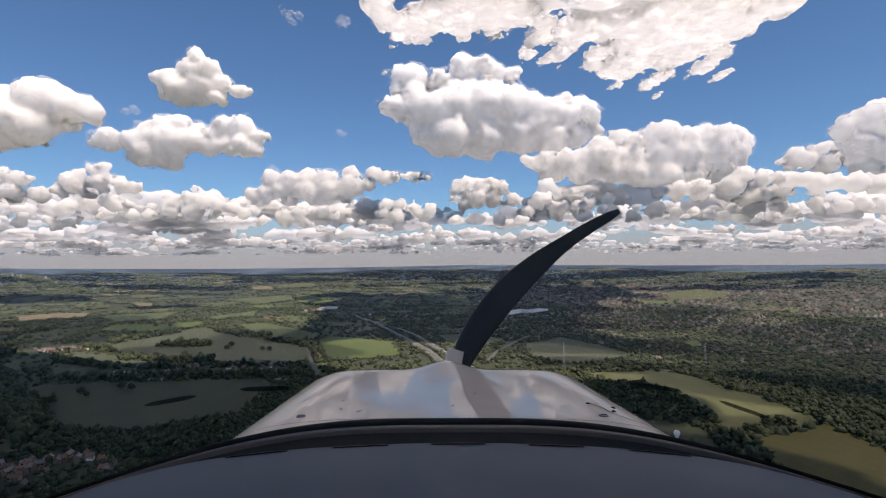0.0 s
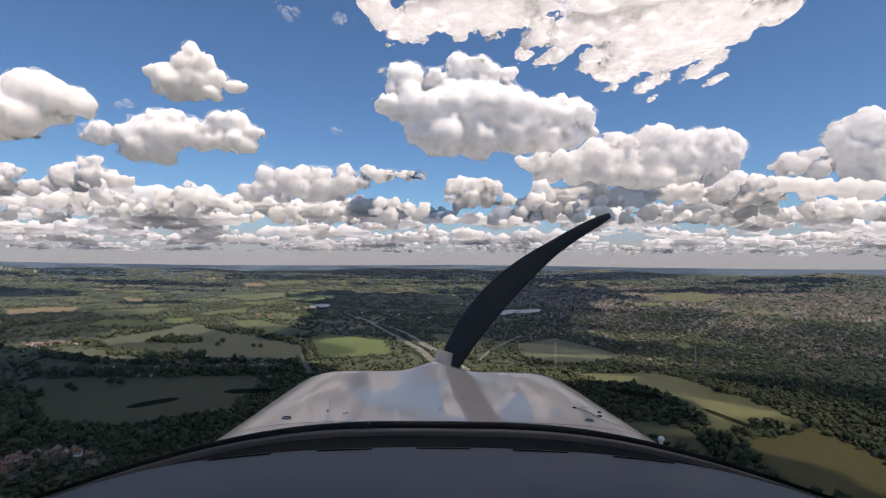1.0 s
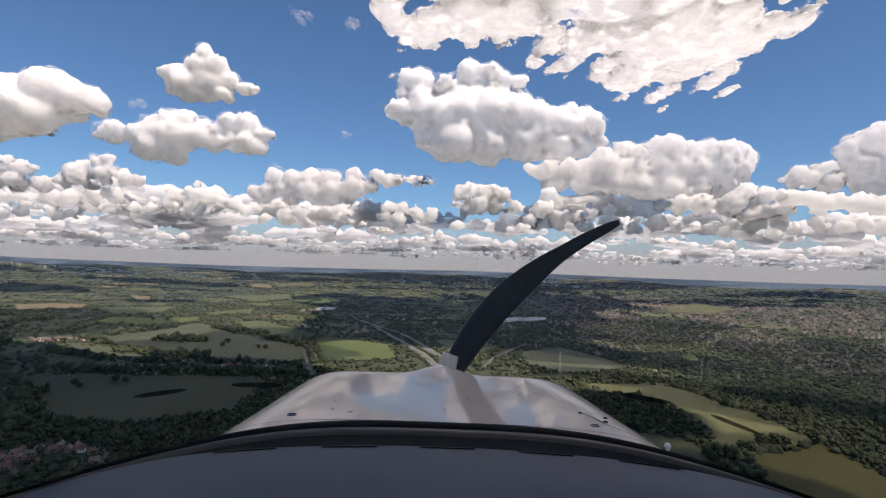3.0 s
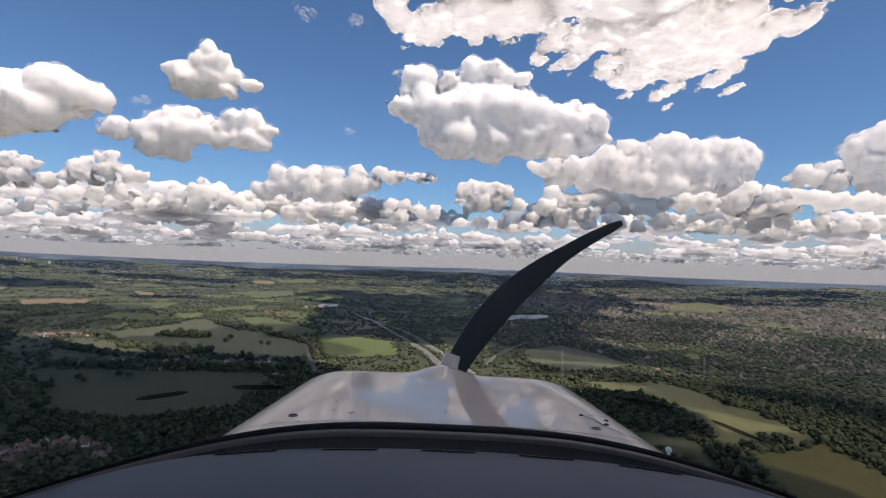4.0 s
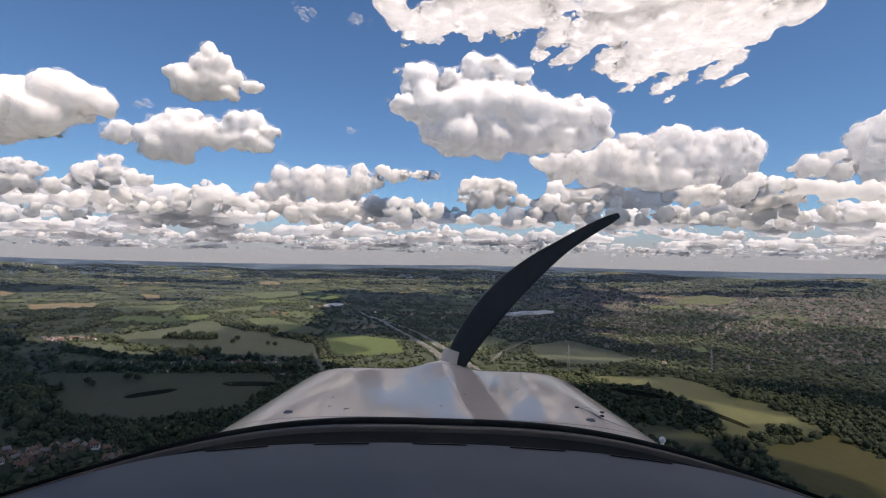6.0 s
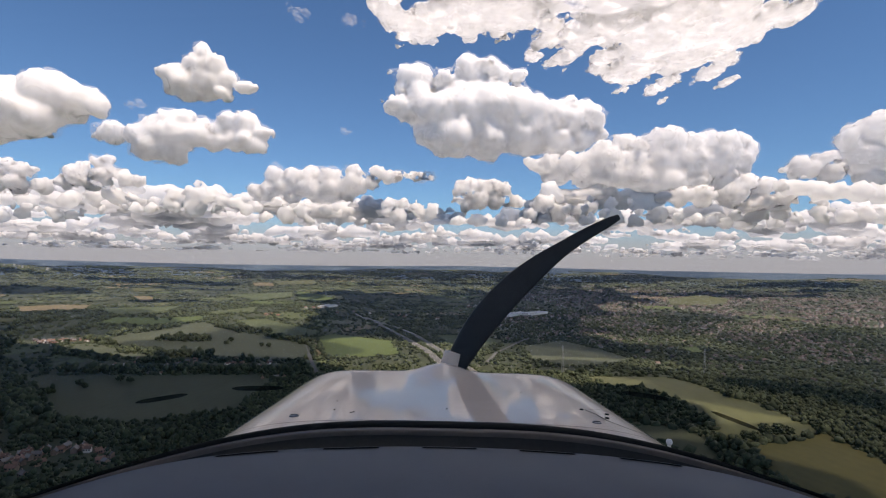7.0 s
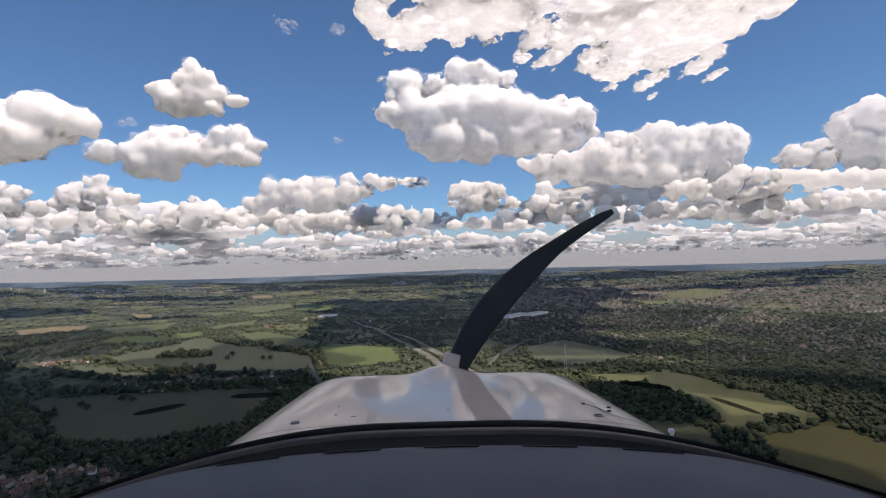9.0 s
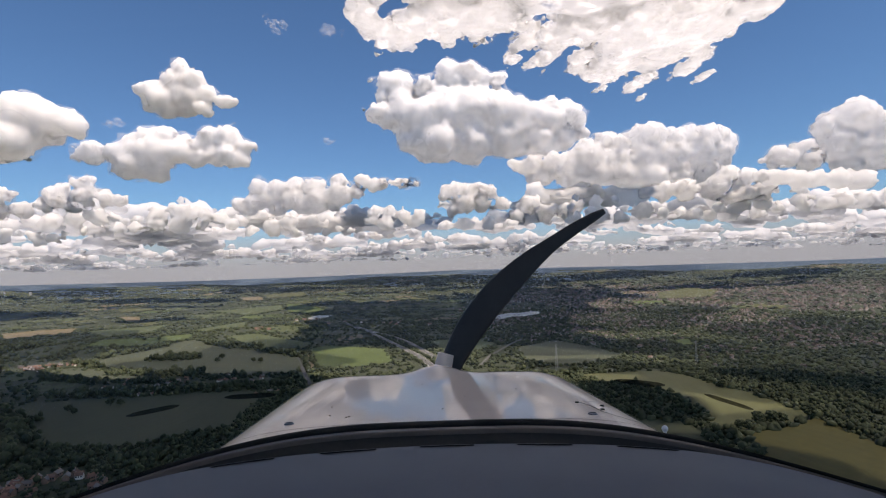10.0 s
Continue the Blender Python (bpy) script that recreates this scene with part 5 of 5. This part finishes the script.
for sx in (-0.362, 0.362):
    bm = bmesh.new()
    bmesh.ops.create_cone(bm, cap_ends=True, segments=20, radius1=0.012, radius2=0.010, depth=0.004, matrix=Matrix.Translation((sx, 1.255, cowl_z(sx, 1.255) + 0.001)))
    fast = part("fastener", bm, noisy("fastener_steel", (0.10, 0.10, 0.11), (0.2, 0.2, 0.21), 0.01, rough=0.4), cowl, "dark steel quarter-turn fastener")
    bm = bmesh.new()
    box(bm, sx - 0.008, sx + 0.008, 1.2535, 1.2565, cowl_z(sx, 1.255) + 0.003, cowl_z(sx, 1.255) + 0.0038)
    part("screw_slot", bm, RUBBER, fast)
bm = bmesh.new()
seam = [(-0.5 + k / 60, 1.222 - 0.10 * (abs(-0.5 + k / 60) / 0.5) ** 3) for k in range(61)]
for (x0, y0), (x1, y1) in zip(seam, seam[1:]):
    bm.faces.new([bm.verts.new((x, y + d, cowl_z(x, y + d) + 0.0015)) for x, y, d in ((x0, y0, 0), (x1, y1, 0), (x1, y1, 0.004), (x0, y0, 0.004))])
part("cowl_seam", bm, TRIM, cowl, "dark joint line")


def cowl_line(name, points, wide, mat, label):
    """A thin joint on the cowling through points of its plan."""
    bm = bmesh.new()
    line = [Vector(p).lerp(Vector(q), k / 6) for p, q in zip(points, points[1:]) for k in range(6)] + [Vector(points[-1])]
    for p, q in zip(line, line[1:]):
        n = Vector((p.y - q.y, q.x - p.x)).normalized() * wide / 2
        bm.faces.new([bm.verts.new((v.x, v.y, cowl_z(v.x, v.y) + 0.002)) for v in (p - n, q - n, q + n, p + n)])
    bmesh.ops.recalc_face_normals(bm, faces=bm.faces[:])
    part(name, bm, mat, cowl, label)


cowl_line("oil_door_seam", ((0.372, 1.392), (0.388, 1.346), (0.396, 1.281), (0.420, 1.231), (0.455, 1.196), (0.492, 1.160)), 0.0045, RUBBER, "dark joint of the oil door")
cowl_line("oil_door_edge", ((0.385, 1.396), (0.414, 1.419), (0.445, 1.412), (0.475, 1.360), (0.497, 1.280), (0.508, 1.210)), 0.003, TRIM, "thin outer edge of the oil door")
for x, y in ((0.366, 1.397), (0.425, 1.372), (0.408, 1.318)):
    bm = bmesh.new()
    bmesh.ops.create_cone(bm, cap_ends=True, segments=10, radius1=0.006, radius2=0.005, depth=0.003, matrix=Matrix.Translation((x, y, cowl_z(x, y) + 0.001)))
    part("latch", bm, RUBBER, cowl, "small dark latch of the oil door")
for x, y in ((-0.292, 1.429), (-0.279, 1.324), (-0.234, 1.297), (-0.228, 1.303), (0.074, 1.523), (0.004, 1.361), (0.24, 1.62), (-0.05, 1.75)):
    bm = bmesh.new()
    bmesh.ops.create_icosphere(bm, subdivisions=1, radius=0.0022, matrix=Matrix.Translation((x, y, cowl_z(x, y) + 0.001)) @ Matrix.Diagonal((1.3, 1.6, 0.5, 1)))
    part("fly_speck", bm, DIRT, cowl, "small dark squashed fly")
bm = bmesh.new()
rod(bm, (0.476, 1.12, -0.40), (0.476, 1.12, -0.362), 0.004)
bmesh.ops.create_icosphere(bm, subdivisions=2, radius=0.007, matrix=Matrix.Translation((0.476, 1.12, -0.36)))
part("air_probe", bm, noisy("probe_white", (0.6, 0.6, 0.6), (0.75, 0.75, 0.75), 0.02, rough=0.3), plane, "small white air probe", True)

# propeller at rest, one blade up
prop = part("spinner", bmesh.new(), PAINT, plane, "pale pointed propeller spinner", True)
bm = bmesh.new()
rings_ = []
for y, r in ((2.20, 0.116), (2.27, 0.116), (2.34, 0.106), (2.42, 0.083), (2.49, 0.048), (2.53, 0.013)):
    rings_.append([bm.verts.new((r * math.cos(a * math.pi / 16), y, -0.525 + r * math.sin(a * math.pi / 16))) for a in range(32)])
for r0, r1 in zip(rings_, rings_[1:]):
    for k in range(32):
        bm.faces.new((r0[k], r1[k], r1[(k + 1) % 32], r0[(k + 1) % 32]))
bm.faces.new(rings_[-1])
bmesh.ops.recalc_face_normals(bm, faces=bm.faces[:])
bm.to_mesh(prop.data); bm.free()
prop.data.shade_smooth()
for sign in (1, -1):
    bm = bmesh.new()
    p0, p1, p2 = Vector((0.03, -0.50)), Vector((0.20, -0.04)), Vector((0.77, 0.25))
    rows_ = []
    for k in range(25):
        t = k / 24
        c = p0 * (1 - t) ** 2 + p1 * 2 * t * (1 - t) + p2 * t * t
        d = ((p1 - p0) * (1 - t) + (p2 - p1) * t).normalized()
        nrm = Vector((-d.y, d.x))
        chord = 0.45 * (0.10 + 0.055 * math.sin(math.pi * min(1, t * 1.3)) - 0.06 * t ** 3) * (1 if t < 0.96 else 0.7)
        twist = radians(38 - 26 * t)
        ring = []
        for j in range(14):
            a = 2 * math.pi * j / 14
            e, th = chord * math.cos(a), 0.016 * (1 - 0.6 * t) * math.sin(a)
            off = e * math.cos(twist) - th * math.sin(twist)
            yy = e * math.sin(twist) + th * math.cos(twist)
            v = c + nrm * off
            x, z = v.x, v.y + 0.525
            ring.append(bm.verts.new((sign * x, 2.275 + yy, -0.525 + sign * z)))
        rows_.append(ring)
    for r0, r1 in zip(rows_, rows_[1:]):
        for k in range(14):
            bm.faces.new((r0[k], r1[k], r1[(k + 1) % 14], r0[(k + 1) % 14]))
    bm.faces.new(rows_[0]); bm.faces.new(rows_[-1])
    bmesh.ops.recalc_face_normals(bm, faces=bm.faces[:])
    part("propeller_blade", bm, BLADE, plane, "dark curved propeller blade at rest", True)

# windscreen: one bowed pane from the sill up and back over the seats
def pane_y(x, z):
    return arc(1.15, 0.42, 3.2)(min(abs(x) / (1 - 0.2 * (z + 0.345)), 0.7)) - (z + 0.345) * 1.1


bm = bmesh.new()
rows_ = []
for j in range(19):
    z = -0.347 + 0.85 * j / 18
    rows_.append([])
    for k in range(49):
        x = (-0.68 + 1.36 * k / 48) * (1 - 0.2 * (z + 0.345))
        rows_[-1].append(bm.verts.new((x, pane_y(x, z), z)))
for r0, r1 in zip(rows_, rows_[1:]):
    for k in range(48):
        bm.faces.new((r0[k], r0[k + 1], r1[k + 1], r1[k]))
pane = part("windscreen", bm, GLASS, plane, "clear bowed acrylic windscreen", True)
pane.visible_shadow = False
# dark strips laid on the pane as painted reflections of the slots
for u, v, turn, half in ((-0.392, -0.238, -2, 0.050), (-0.580, -0.262, -10, 0.052), (0.352, -0.236, 8, 0.047), (0.518, -0.280, 20, 0.049)):
    bm = bmesh.new()
    line = []
    for k in range(9):
        a = -half + 2 * half * k / 8
        wide = 0.0045 * math.sqrt(max(0.06, 1 - (a / half) ** 4))
        for side in (-1, 1):
            uu = u + a * math.cos(radians(turn)) - side * wide * math.sin(radians(turn))
            vv = v - a * math.sin(radians(turn)) + side * wide * math.cos(radians(turn))
            d = 1.0
            for _ in range(40):
                d = 0.5 * d + 0.5 * pane_y(uu * d + 0.022, vv * d)
            d -= 0.004
            line.append(bm.verts.new((uu * d + 0.022, d, vv * d)))
    for k in range(8):
        bm.faces.new((line[2 * k], line[2 * k + 2], line[2 * k + 3], line[2 * k + 1]))
    part("slot_reflection", bm, SLOT_REFLECTION, pane, "painted dark reflection of a defroster slot in the windscreen")

bm = bmesh.new()
rod(bm, (0.02, 2.275, -0.50), (0.050, 2.275, -0.360), 0.050, 0.036, 28)
part("blade_cuff", bm, PAINT, plane, "pale grey cuff at the blade root", True)

# plain cabin shell that closes the cockpit round the seats
LINING = noisy("cabin_lining", (0.20, 0.20, 0.21), (0.28, 0.28, 0.29), 0.2, 20, rough=0.9)
for name, box_ in (("cabin_floor", (-0.66, 0.66, -1.3, 0.98, -1.02, -0.98)), ("rear_bulkhead", (-0.66, 0.66, -1.34, -1.3, -1.0, 0.56)), ("cabin_roof", (-0.58, 0.58, -1.3, 0.16, 0.54, 0.58)),
                   ("side_wall", (-0.70, -0.66, -1.3, 0.60, -1.0, -0.36)), ("side_wall", (0.66, 0.70, -1.3, 0.60, -1.0, -0.36)), ("firewall", (-0.58, 0.58, 0.985, 1.0, -0.98, -0.40)),
                   ("instrument_panel", (-0.62, 0.62, 0.26, 0.29, -0.75, -0.36))):
    bm = bmesh.new()
    box(bm, *box_)
    bmesh.ops.bevel(bm, geom=bm.edges[:], offset=0.008, segments=2, affect="EDGES")
    part(name, bm, VINYL if name == "instrument_panel" else LINING, plane)
